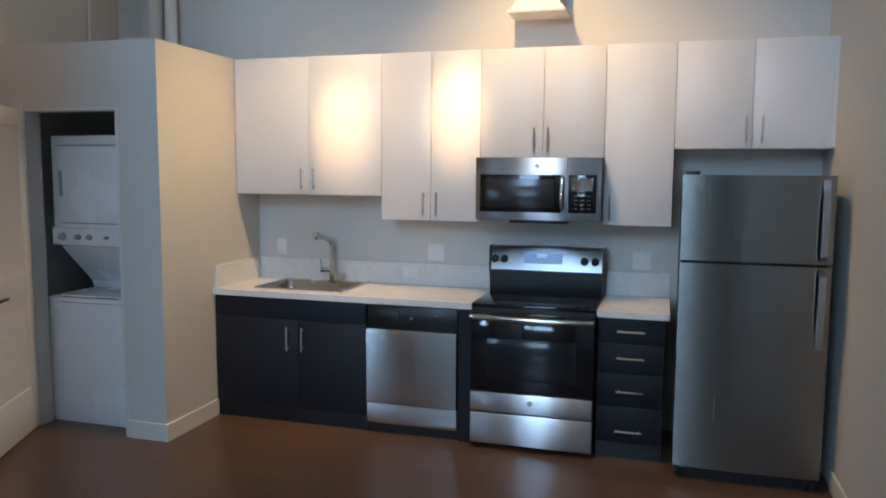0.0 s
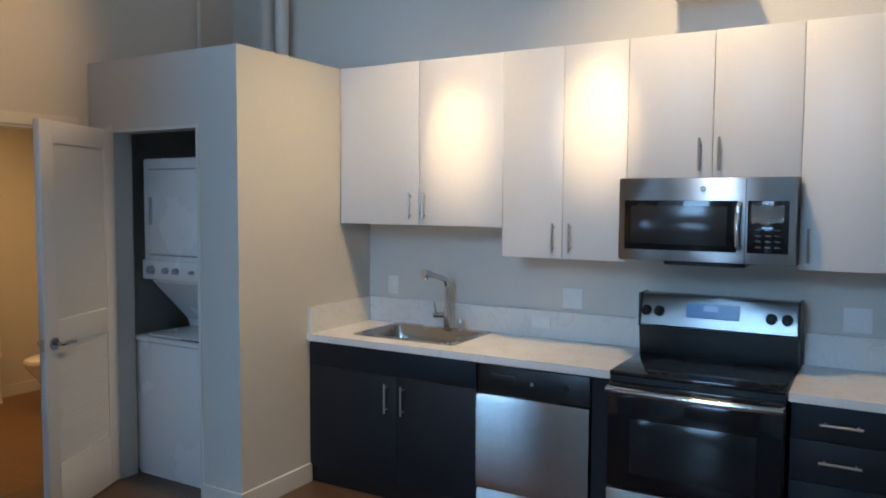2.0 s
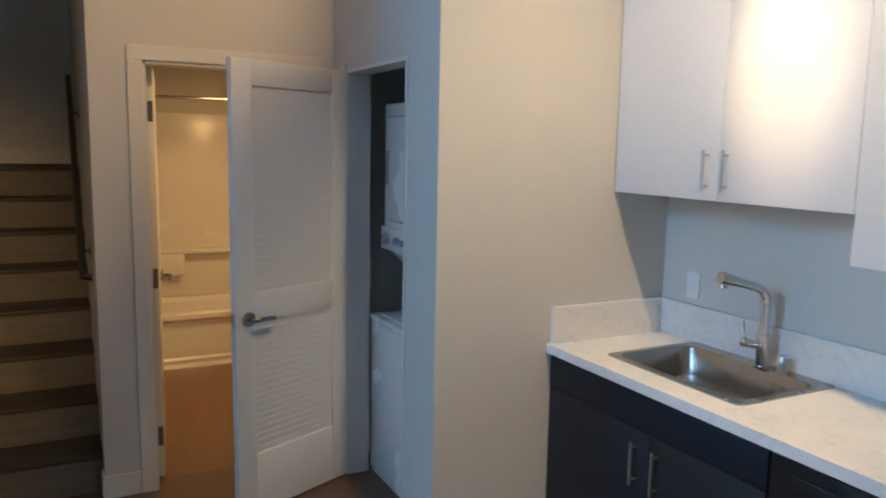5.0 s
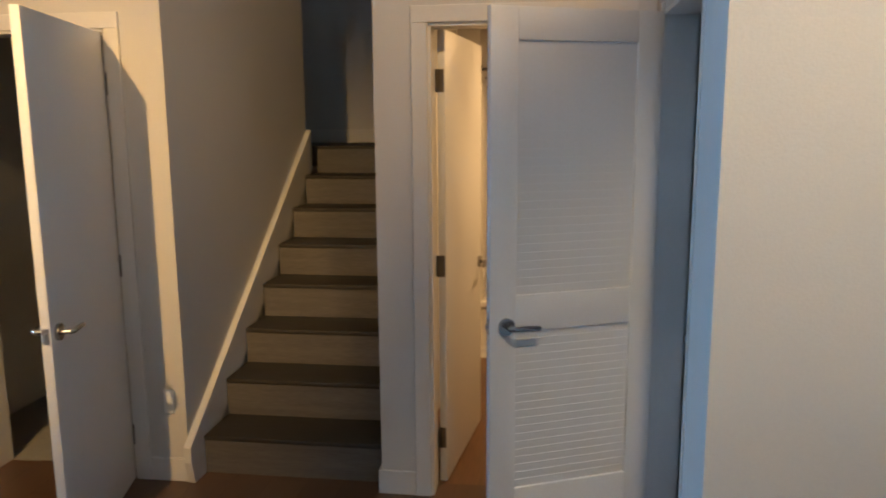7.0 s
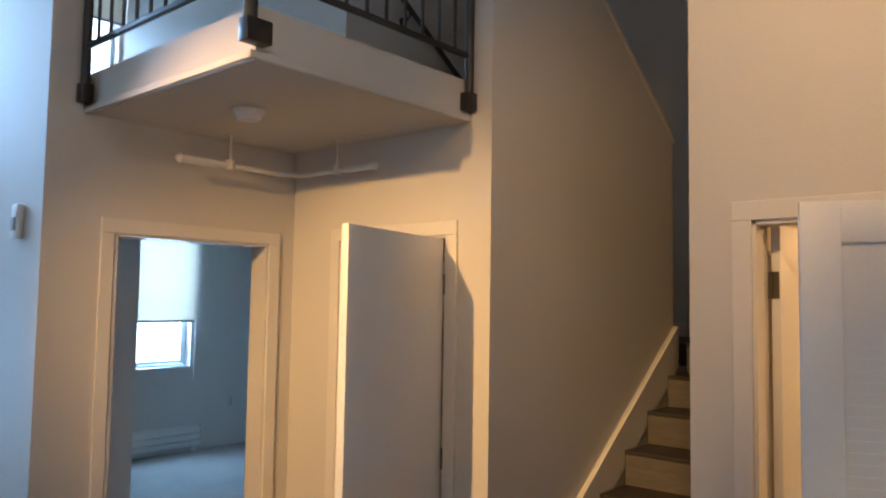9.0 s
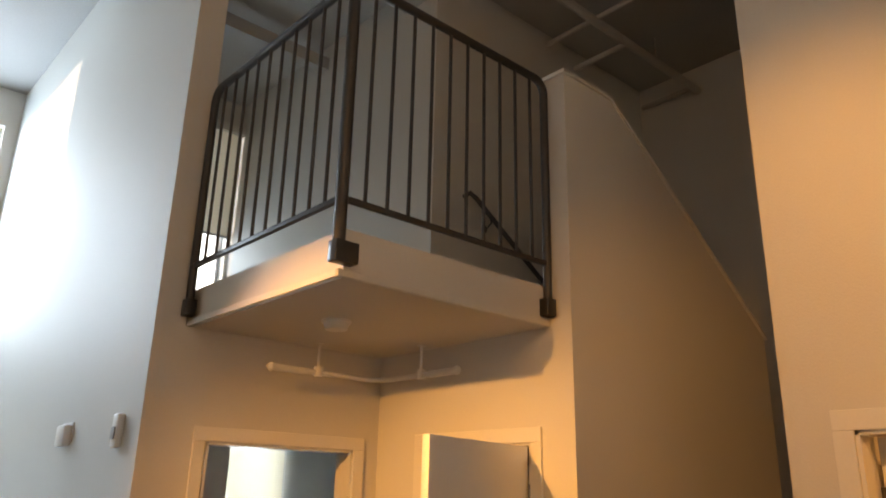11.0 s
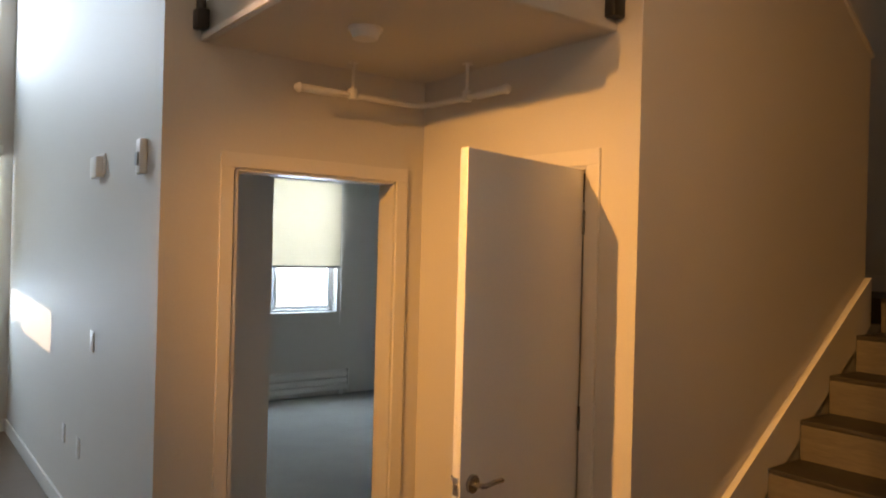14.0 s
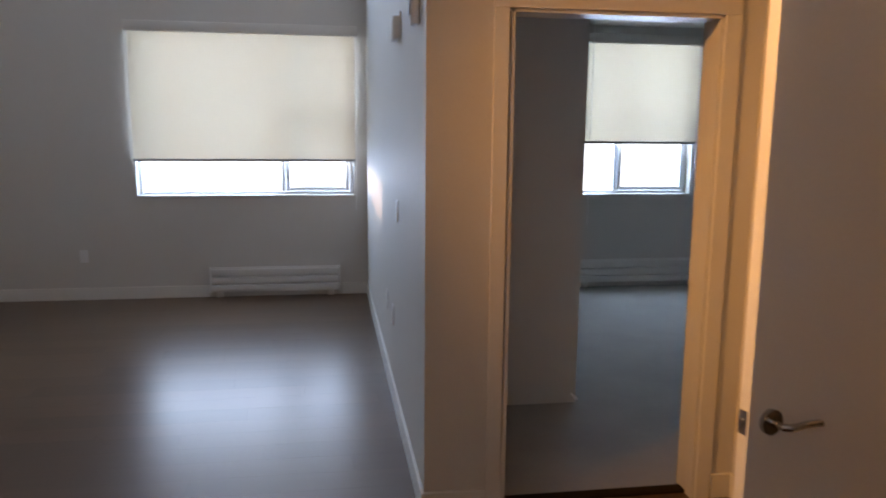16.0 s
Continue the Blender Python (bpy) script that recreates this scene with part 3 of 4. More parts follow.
# ---- doors ----
def lever(parent, x, z, y, sign, sense):
    """Rosette and lever on a door leaf face at local y; sense is the way the lever points along x."""
    bm = bmesh.new()
    tube(bm, (x, y, z), (x, y + sign * 0.012, z), 0.032, 24)
    ros = part("door_handle", bm, LEVERM, parent, "satin nickel lever handle")
    bm = bmesh.new()
    path_tube(bm, [(x, y + sign * 0.012, z), (x, y + sign * 0.045, z), (x + sense * 0.012, y + sign * 0.055, z), (x + sense * 0.06, y + sign * 0.056, z + 0.002), (x + sense * 0.115, y + sign * 0.05, z - 0.004)], 0.0095, 10)
    part("lever", bm, LEVERM, ros)


def leaf(name, hinge, angle, width, label, louvres=False, flip=1, z0=0.01, height=2.10):
    """A door leaf from its hinge; local x runs across the leaf, local y is its thickness to one side."""
    t = 0.035 * flip
    d = thing(name, (hinge[0], hinge[1], z0), label, "door")
    d.rotation_euler = (0, 0, radians(angle))
    d["local"] = True
    if louvres:
        st = 0.105
        openings = ((0.29, 0.92), (1.06, 1.985))
        bm = boxes((0, 0, 0, st, t, height), (width - st, 0, 0, width, t, height), (st, 0, 0, width - st, t, 0.29), (st, 0, 0.92, width - st, t, 1.06), (st, 0, 1.985, width - st, t, height), bevel=0.002)
        part("door_frame", bm, DOORW, d)
        for lo, hi in openings:
            n = int((hi - lo) / 0.031)
            pitch = (hi - lo) / n
            sm = bmesh.new()
            prism(sm, [(-0.0092, -0.0160), (-0.0062, 0.0162), (0.0092, 0.0160), (0.0062, -0.0162)], "x", st - 0.004, width - st + 0.004)
            first = None
            for k in range(n):
                if first is None:
                    s = part("slat", sm, DOORW, d, smooth=False)
                    first = s.data
                else:
                    s = new("slat", first)
                    s.parent = d
                s.location = (0, t / 2, lo + pitch * (k + 0.5))
            part("panel_back", boxes((st - 0.003, t * 0.47, lo - 0.003, width - st + 0.003, t * 0.53, hi + 0.003)), DOORW, d)
    else:
        part("door_slab", boxes((0, 0, 0, width, t, height), bevel=0.003), DOORW, d)
    for sgn, yy in ((1, max(0, t)), (-1, min(0, t))):
        lever(d, width - 0.065, 0.945, yy, sgn, -1)
    part("latch_plate", boxes((width - 0.001, t / 2 - 0.012, 0.915, width + 0.0025, t / 2 + 0.012, 0.975)), NICKEL, d)
    tip = boxes((width, t / 2 - 0.006, 0.935, width + 0.011, t / 2 + 0.006, 0.955), bevel=0.002)
    part("latch_bolt", tip, NICKEL, d)
    for z in (0.22, 1.05, 1.88):
        bm = bmesh.new()
        tube(bm, (-0.006, 0.0 if flip < 0 else 0.0, z - 0.05), (-0.006, 0.0, z + 0.05), 0.008, 10)
        box(bm, -0.003, min(0, t) + 0.004, z - 0.05, 0.001, max(0, t) - 0.004, z + 0.05)
        part("hinge", bm, BRASS, d, "dull metal hinge")
    return d


leaf("laundry_door", (-2.828, 4.748), -65.7, 0.69, "white louvred laundry closet door standing open", louvres=True, flip=1)
leaf("under_stair_door", (-3.012, 2.372), 14.0, 0.815, "plain white flush door standing open", flip=-1)
leaf("bath_door", (-3.158, 3.852), 173.0, 0.78, "plain white flush bathroom door swung inward", flip=-1)

# ---- kitchen ----
def bar_handle(parent, x, y, z0, z1, level=False, half=0.08):
    bm = bmesh.new()
    if level:
        tube(bm, (x - half, y - 0.03, z0), (x + half, y - 0.03, z0), 0.006, 10)
        for d in (-half + 0.02, half - 0.02):
            tube(bm, (x + d, y, z0), (x + d, y - 0.03, z0), 0.0045, 8)
    else:
        tube(bm, (x, y - 0.03, z0), (x, y - 0.03, z1), 0.006, 10)
        for z in (z0 + 0.02, z1 - 0.02):
            tube(bm, (x, y, z), (x, y - 0.03, z), 0.0045, 8)
    return part("handle", bm, NICKEL, parent, "slim satin nickel bar handle")


UF, DZ = 5.633, 0.019


def upper_cabinet(x0, x1, z0, doors, handles, label):
    """doors: (x0, x1); handles: x or None, at the foot of each door."""
    c = thing("upper_cabinet", ((x0 + x1) / 2, YK, z0), label, "cabinet", "upper kitchen cabinets")
    part("body", boxes((x0 + 0.0005, UF + DZ, z0, x1 - 0.0005, YK, 2.52)), WHITEC, c, smooth=False)
    for (a, b), hx in zip(doors, handles):
        d = part("door", boxes((a + 0.0015, UF, z0 - 0.004, b - 0.0015, UF + DZ - 0.002, 2.519), bevel=0.0015), WHITEC, c)
        if hx is not None:
            bar_handle(d, hx, UF, z0 + 0.03, z0 + 0.185)


upper_cabinet(-1.785, -0.66, 1.567, [(-1.785, -1.205), (-1.205, -0.66)], [-1.258, -1.165], "white flat-front wall cabinet above the sink")
upper_cabinet(-0.66, 0.035, 1.406, [(-0.66, -0.307), (-0.307, 0.035)], [-0.353, -0.262], "tall white flat-front wall cabinet")
upper_cabinet(0.035, 0.833, 1.828, [(0.035, 0.447), (0.447, 0.833)], [0.389, 0.478], "short white flat-front cabinet above the microwave")
upper_cabinet(0.833, 1.252, 1.406, [(0.833, 1.252)], [0.873], "narrow white flat-front wall cabinet")
upper_cabinet(1.252, 2.118, 1.882, [(1.252, 1.69), (1.69, 2.118)], [1.655, 1.742], "white flat-front cabinet above the fridge")
structure("trim_filler", boxes((2.118, UF + 0.005, 1.882, XR, YK, 2.52)), WHITEC, "white filler strip beside the cabinet")

BF = 5.328


def base_body(c, x0, x1, top=0.868):
    """A carcass; with a lower top its sides still reach the worktop, so that a sink can hang in it."""
    bm = boxes((x0, BF + 0.02, 0.10, x1, YK - 0.02, top))
    if top < 0.868:
        for a, b in ((x0, x0 + 0.018), (x1 - 0.018, x1)):
            box(bm, a, BF + 0.02, top, b, YK - 0.02, 0.868)
    part("body", bm, DARKC, c, smooth=False)
    part("toe_kick", boxes((x0, BF + 0.025, 0.0, x1, BF + 0.045, 0.10)), BLACKP, c, smooth=False)


c = thing("sink_cabinet", (-1.22, YK, 0), "charcoal flat-front base cabinet below the sink", "cabinet", "base kitchen cabinets")
base_body(c, -1.788, -0.652, 0.715)
part("false_front", boxes((-1.785, BF, 0.722, -0.655, BF + 0.018, 0.864), bevel=0.0015), DARKC, c)
for a, b, hx in ((-1.785, -1.156, -1.222), (-1.156, -0.655, -1.112)):
    d = part("door", boxes((a + 0.0015, BF, 0.105, b - 0.0015, BF + 0.018, 0.7195), bevel=0.0015), DARKC, c)
    bar_handle(d, hx, BF, 0.51, 0.675)
c = thing("drawer_cabinet", (1.05, YK, 0), "charcoal base cabinet with four drawers", "cabinet", "base kitchen cabinets")
base_body(c, 0.85, 1.238)
for z0, z1, hz in ((0.712, 0.864, 0.79), (0.532, 0.7095, 0.628), (0.327, 0.5295, 0.424), (0.105, 0.3245, 0.18)):
    d = part("drawer_front", boxes((0.853, BF, z0, 1.236, BF + 0.018, z1), bevel=0.0015), DARKC, c)
    bar_handle(d, 1.044, BF, hz, hz, level=True)
c = thing("filler_panel", (0.02, BF, 0), "charcoal filler panel between dishwasher and range", "panel")
part("panel", boxes((-0.022, BF + 0.001, 0.0, 0.066, YK - 0.03, 0.868)), DARKC, c)

# worktops
SK = (-1.55, -0.862, 5.43, 5.932)
top = boxes((XC, 5.308, 0.869, SK[0] + 0.012, YK, 0.909), (SK[1] - 0.012, 5.308, 0.869, 0.068, YK, 0.909), (SK[0] + 0.012, 5.308, 0.869, SK[1] - 0.012, SK[2] + 0.012, 0.909), (SK[0] + 0.012, SK[3] - 0.012, 0.869, SK[1] - 0.012, YK, 0.909))
bmesh.ops.remove_doubles(top, verts=top.verts, dist=0.0005)
tagged(solid("countertop", top, QUARTZ), "white veined quartz worktop round the sink", "countertop")
tagged(solid("countertop", boxes((0.842, 5.308, 0.869, 1.262, YK, 0.909), bevel=0.002), QUARTZ), "short white veined quartz worktop beside the range", "countertop")
tagged(solid("backsplash", boxes((XC + 0.02, YK - 0.02, 0.909, 0.08, YK - 0.001, 1.07), bevel=0.002), QUARTZ), "low white quartz upstand behind the worktop", "backsplash", "upstands")
tagged(solid("backsplash", boxes((XC + 0.0005, 5.325, 0.909, XC + 0.02, YK - 0.001, 1.07), bevel=0.002), QUARTZ), "low white quartz upstand on the closet wall", "backsplash", "upstands")
tagged(solid("backsplash", boxes((0.85, YK - 0.02, 0.909, 1.262, YK - 0.001, 1.07), bevel=0.002), QUARTZ), "short white quartz upstand beside the range", "backsplash", "upstands")

# sink: flange, tapered bowl and drain
def sink():
    s = thing("sink", ((SK[0] + SK[1]) / 2, (SK[2] + SK[3]) / 2, 0.91), "single stainless steel drop-in sink", "sink")
    x0, x1, y0, y1 = SK
    bm = bmesh.new()

    def ring(ax0, ax1, ay0, ay1, z, r):
        pts = []
        for cx, cy, a0 in ((ax1 - r, ay1 - r, 0), (ax0 + r, ay1 - r, 90), (ax0 + r, ay0 + r, 180), (ax1 - r, ay0 + r, 270)):
            for k in range(6):
                a = radians(a0 + 18 * k)
                pts.append(bm.verts.new((cx + r * math.cos(a), cy + r * math.sin(a), z)))
        return pts
    rings = [ring(x0, x1, y0, y1, 0.9085, 0.03), ring(x0, x1, y0, y1, 0.914, 0.03), ring(x0 + 0.03, x1 - 0.03, y0 + 0.03, y1 - 0.07, 0.916, 0.05), ring(x0 + 0.036, x1 - 0.036, y0 + 0.036, y1 - 0.076, 0.908, 0.05),
             ring(x0 + 0.045, x1 - 0.045, y0 + 0.045, y1 - 0.085, 0.80, 0.06), ring(x0 + 0.055, x1 - 0.055, y0 + 0.055, y1 - 0.095, 0.755, 0.065), ring(x0 + 0.075, x1 - 0.075, y0 + 0.075, y1 - 0.115, 0.735, 0.06), ring(x0 + 0.12, x1 - 0.12, y0 + 0.12, y1 - 0.16, 0.728, 0.05)]
    for a, b in zip(rings, rings[1:]):
        for k in range(24):
            bm.faces.new((a[k], a[(k + 1) % 24], b[(k + 1) % 24], b[k]))
    bm.faces.new(rings[-1])
    part("basin", bm, SINKM, s)
    bm = bmesh.new()
    tube(bm, (-1.205, 5.66, 0.7285), (-1.205, 5.66, 0.733), 0.045, 24)
    part("drain", bm, CHROME, s)


sink()
fx, fy = -1.14, 5.865
fa = thing("faucet", (fx, fy, 0.91), "brushed nickel pull-out kitchen faucet", "faucet")
bm = bmesh.new()
tube(bm, (fx, fy, 0.915), (fx, fy, 0.925), 0.031, 24)
tube(bm, (fx, fy, 0.922), (fx, fy, 1.05), 0.0235, 20)
part("body", bm, CHROME, fa)
bm = bmesh.new()
path_tube(bm, [(fx, fy, 1.045), (fx, fy, 1.17), (fx - 0.001, fy - 0.006, 1.20), (fx - 0.004, fy - 0.022, 1.222), (fx - 0.009, fy - 0.05, 1.235), (fx - 0.026, fy - 0.15, 1.262)], 0.0185, 16)
part("spout", bm, CHROME, fa)
bm = bmesh.new()
tube(bm, (fx - 0.025, fy - 0.145, 1.261), (fx - 0.028, fy - 0.156, 1.264), 0.0195, 16)
tube(bm, (fx - 0.028, fy - 0.158, 1.2645), (fx - 0.038, fy - 0.212, 1.279), 0.022, 16, 0.024)
tube(bm, (fx - 0.034, fy - 0.192, 1.268), (fx - 0.036, fy - 0.197, 1.238), 0.016, 14, 0.014)
part("spray_head", bm, CHROME, fa)
bm = bmesh.new()
tube(bm, (fx, fy, 1.0), (fx - 0.062, fy - 0.012, 1.0), 0.017, 16)
tube(bm, (fx - 0.062, fy - 0.012, 1.0), (fx - 0.085, fy - 0.016, 1.0), 0.0195, 16)
path_tube(bm, [(fx - 0.074, fy - 0.014, 1.012), (fx - 0.080, fy - 0.016, 1.035), (fx - 0.086, fy - 0.018, 1.085)], 0.006, 8)
part("lever", bm, CHROME, fa)
bm = bmesh.new()
tube(bm, (-1.055, 5.875, 0.914), (-1.055, 5.875, 0.960), 0.018, 16)
tube(bm, (-1.055, 5.875, 0.960), (-1.055, 5.875, 0.982), 0.0215, 16, 0.015)
solid("air_gap_cap", bm, NICKEL, "small brushed nickel air gap cap behind the sink", "fitting", smooth=True)


def wall_plate(name, face, at, w, h, label, slots=(), axis="y", sign=-1, material=None):
    """A cover plate on a wall; face is the wall plane, at = (along, z)."""
    p = thing(name, (at[0], face, at[1]) if axis == "y" else (face, at[0], at[1]), label, "wall plate", "wall plates")

    def bx(u0, v0, u1, v1, d0, d1, bevel):
        if axis == "y":
            return boxes((at[0] + u0, face + sign * d0, at[1] + v0, at[0] + u1, face + sign * d1, at[1] + v1), bevel=bevel)
        return boxes((face + sign * d0, at[0] + u0, at[1] + v0, face + sign * d1, at[0] + u1, at[1] + v1), bevel=bevel)
    part("cover", bx(-w / 2, -h / 2, w / 2, h / 2, 0.0005, 0.007, 0.002), material or PLASTIC, p)
    for u, v, sw, sh in slots:
        part("insert", bx(u - sw / 2, v - sh / 2, u + sw / 2, v + sh / 2, 0.0072, 0.0095, 0.001), PLASTIC if sw > 0.01 else BLACKP, p)
    return p


ROCK = [(0, 0, 0.033, 0.066)]
DUO = [(0, 0.021, 0.033, 0.028), (0, -0.021, 0.033, 0.028)]
wall_plate("switch_plate", YK, (-1.60, 1.155), 0.075, 0.118, "white single switch plate above the upstand", ROCK)
wall_plate("outlet_plate", YK, (-0.36, 1.15), 0.12, 0.118, "white double outlet plate above the upstand", [(-0.028, 0.02, 0.033, 0.028), (-0.028, -0.02, 0.033, 0.028), (0.028, 0, 0.033, 0.066)])
wall_plate("outlet_plate", YK - 0.02, (-0.545, 1.0), 0.118, 0.072, "white outlet plate set sideways in the upstand", [(0.022, 0, 0.028, 0.033), (-0.022, 0, 0.028, 0.033)])
wall_plate("outlet_plate", YK, (1.075, 1.145), 0.12, 0.118, "white double outlet plate beside the range", [(-0.028, 0.02, 0.033, 0.028), (-0.028, -0.02, 0.033, 0.028), (0.028, 0, 0.033, 0.066)])

# dishwasher
d = thing("dishwasher", (-0.335, 5.6, 0), "stainless dishwasher with a black control strip", "dishwasher")
part("body", boxes((-0.644, BF + 0.03, 0.10, -0.026, YK - 0.03, 0.862)), BLACKP, d)
ctl = part("control_panel", boxes((-0.641, BF - 0.006, 0.71, -0.029, BF + 0.03, 0.858), bevel=0.006), BLACKP, d, "black control strip")
part("vent_grille", boxes((-0.565, BF - 0.008, 0.765, -0.43, BF - 0.005, 0.815), bevel=0.001), BLACKP, ctl)
bm = bmesh.new()
tube(bm, (-0.335, BF - 0.006, 0.785), (-0.335, BF - 0.009, 0.785), 0.010, 16)
part("badge", bm, NICKEL, ctl, "round silver badge")
bm = bmesh.new()
tube(bm, (-0.16, BF - 0.006, 0.785), (-0.16, BF - 0.022, 0.785), 0.022, 20)
box(bm, -0.164, BF - 0.028, 0.765, -0.156, BF - 0.020, 0.805)
part("dial", bm, BLACKP, ctl, "black dial")
bm = bmesh.new()
prism(bm, [(BF - 0.018, 0.205), (BF - 0.024, 0.24), (BF - 0.026, 0.45), (BF - 0.024, 0.67), (BF - 0.018, 0.704), (BF + 0.028, 0.704), (BF + 0.028, 0.205)], "x", -0.641, -0.029)
part("door_panel", bm, STEELD, d, "brushed steel door panel")
bm = bmesh.new()
prism(bm, [(BF + 0.005, 0.065), (BF - 0.012, 0.09), (BF - 0.016, 0.17), (BF - 0.006, 0.198), (BF + 0.03, 0.198), (BF + 0.03, 0.065)], "x", -0.641, -0.029)
part("lower_panel", bm, STEELH, d, "steel access panel")
part("toe_kick", boxes((-0.641, BF + 0.025, 0.0, -0.029, BF + 0.045, 0.10)), BLACKP, d)

# range
r = thing("range", (0.455, 5.55, 0), "freestanding electric range with steel trim and black glass", "stove")
RX0, RX1, RF = 0.074, 0.836, 5.255
part("body", boxes((RX0, RF + 0.045, 0.03, RX1, 5.92, 0.895)), BLACKP, r)
part("cooktop", boxes((RX0, RF + 0.03, 0.895, RX1, 5.80, 0.917), bevel=0.006), BLACKG, r, "black ceramic glass cooktop")
for cx, cy, cr in ((0.26, 5.45, 0.105), (0.66, 5.45, 0.08), (0.26, 5.69, 0.075), (0.66, 5.69, 0.10)):
    bm = bmesh.new()
    pts = [(cx + cr * math.cos(2 * math.pi * k / 40), cy + cr * math.sin(2 * math.pi * k / 40), 0.9172) for k in range(41)]
    path_tube(bm, pts, 0.0007, 5)
    part("burner_ring", bm, RINGM, r, "thin grey burner ring")
door = part("oven_door", boxes((RX0 + 0.004, RF, 0.375, RX1 - 0.004, RF + 0.042, 0.87), bevel=0.005), BLACKG, r, "black glass oven door")
part("door_window", boxes((0.185, RF - 0.0025, 0.45, 0.73, RF + 0.001, 0.71), bevel=0.001), mat("oven_window", (0.016, 0.016, 0.018), 0.12, bump=0.0), door, "dark oven window")
part("door_trim", boxes((RX0 + 0.004, RF - 0.004, 0.245, RX1 - 0.004, RF + 0.042, 0.368), bevel=0.004), STEELH, r, "steel strip below the oven door")
bm = bmesh.new()
tube(bm, (0.455, RF - 0.004, 0.315), (0.455, RF - 0.008, 0.315), 0.016, 20)
part("badge", bm, CHROME, r, "round silver badge")
bm = bmesh.new()
hp = [(RX0 + 0.012, RF, 0.842)] + [(RX0 + 0.012 + (RX1 - RX0 - 0.024) * k / 16, RF - 0.03 - 0.022 * math.sin(math.pi * k / 16), 0.842) for k in range(17)] + [(RX1 - 0.012, RF, 0.842)]
path_tube(bm, hp, 0.0165, 14)
part("oven_handle", bm, CHROME, r, "bowed bright steel handle")
part("drawer", boxes((RX0 + 0.004, RF - 0.002, 0.035, RX1 - 0.004, RF + 0.042, 0.236), bevel=0.006), STEELH, r, "steel storage drawer")
bm = bmesh.new()
prism(bm, [(5.80, 0.90), (5.775, 1.08), (5.775, 1.09), (5.86, 1.09), (5.92, 1.0), (5.92, 0.90)], "x", RX0, RX1)
part("back_riser", bm, BLACKP, r)
bm = bmesh.new()
prism(bm, [(5.765, 1.065), (5.757, 1.075), (5.783, 1.215), (5.80, 1.232), (5.87, 1.232), (5.90, 1.20), (5.90, 1.065)], "x", RX0 + 0.012, RX1 - 0.004)
guard = part("control_panel", bm, STEELP, r, "steel control panel")
part("end_cap", boxes((RX0, 5.755, 1.06, RX0 + 0.014, 5.905, 1.236), bevel=0.006), BLACKP, r)
part("end_cap", boxes((RX1 - 0.006, 5.755, 1.06, RX1 + 0.008, 5.905, 1.236), bevel=0.006), BLACKP, r)


def on_guard(x, z, out=0.0):
    f = (z - 1.075) / 0.14
    return (x, 5.757 + 0.026 * f - out, z)


bm = bmesh.new()
prism(bm, [(5.757 + 0.026 * 0.34 - 0.004, 1.123), (5.757 + 0.026 * 0.86 - 0.004, 1.197), (5.80, 1.197), (5.80, 1.123)], "x", 0.315, 0.57)
part("display", bm, DISPLAY, guard, "pale blue control display")
bm = bmesh.new()
prism(bm, [(5.757 + 0.026 * 0.60 - 0.007, 1.16), (5.757 + 0.026 * 0.78 - 0.007, 1.186), (5.79, 1.186), (5.79, 1.16)], "x", 0.40, 0.47)
part("clock", bm, CLOCKM, guard, "pale blue clock window")
for x in (0.115, 0.18, 0.715, 0.785):
    bm = bmesh.new()
    a, b = Vector(on_guard(x, 1.148)), Vector(on_guard(x, 1.143, 0.026))
    tube(bm, a, b, 0.026, 22, 0.022)
    box(bm, x - 0.004, b.y - 0.006, 1.122, x + 0.004, b.y + 0.002, 1.164)
    part("knob", bm, BLACKP, guard, "black control knob")

# microwave
m = thing("microwave", (0.45, 5.7, 1.42), "stainless over-range microwave with film still on its keypad", "microwave")
MX0, MX1, MF = 0.04, 0.832, 5.492
part("body", boxes((MX0, MF + 0.04, 1.424, MX1, YK - 0.002, 1.822)), BLACKP, m)
fr = part("door_frame", boxes((MX0, MF, 1.428, MX1, MF + 0.04, 1.82), bevel=0.005), STEELP, m, "brushed steel front")
part("door_glass", boxes((MX0 + 0.03, MF - 0.004, 1.478, 0.588, MF + 0.002, 1.715), bevel=0.002), BLACKG, fr, "black glass door")
part("window_mesh", boxes((MX0 + 0.062, MF - 0.0065, 1.508, 0.545, MF - 0.0035, 1.688), bevel=0.001), mat("microwave_window", (0.025, 0.026, 0.028), 0.16, bump=0.0), fr, "dark viewing window")
key = part("keypad", boxes((0.632, MF - 0.004, 1.478, MX1 - 0.028, MF + 0.002, 1.715), bevel=0.002), BLACKG, fr, "black keypad")
part("seam", boxes((0.622, MF - 0.0015, 1.43, 0.625, MF + 0.01, 1.818)), BLACKP, fr)
bm = bmesh.new()
path_tube(bm, [(0.598, MF, 1.50), (0.596, MF - 0.03, 1.515), (0.594, MF - 0.042, 1.60), (0.596, MF - 0.03, 1.685), (0.598, MF, 1.70)], 0.014, 14)
part("door_handle", bm, CHROME, fr, "bowed bright handle")
bm = bmesh.new()
tube(bm, (0.436, MF, 1.768), (0.436, MF - 0.004, 1.768), 0.014, 20)
part("badge", bm, CHROME, fr, "round silver badge")
film_bm = bmesh.new()
bmesh.ops.create_grid(film_bm, x_segments=26, y_segments=26, size=0.5)
for v in film_bm.verts:
    n = noise.noise(Vector((v.co.x * 7, v.co.y * 7, 1.3))) + 0.5 * noise.noise(Vector((v.co.x * 17, v.co.y * 17, 4.1)))
    v.co = Vector((0.715 + v.co.x * (0.14 + 0.03 * noise.noise(Vector((v.co.y * 5, 2.0, 0.5)))), MF - 0.007 - 0.012 * abs(n), 1.655 + v.co.y * (0.085 + 0.03 * noise.noise(Vector((v.co.x * 5, 7.0, 0.5))))))
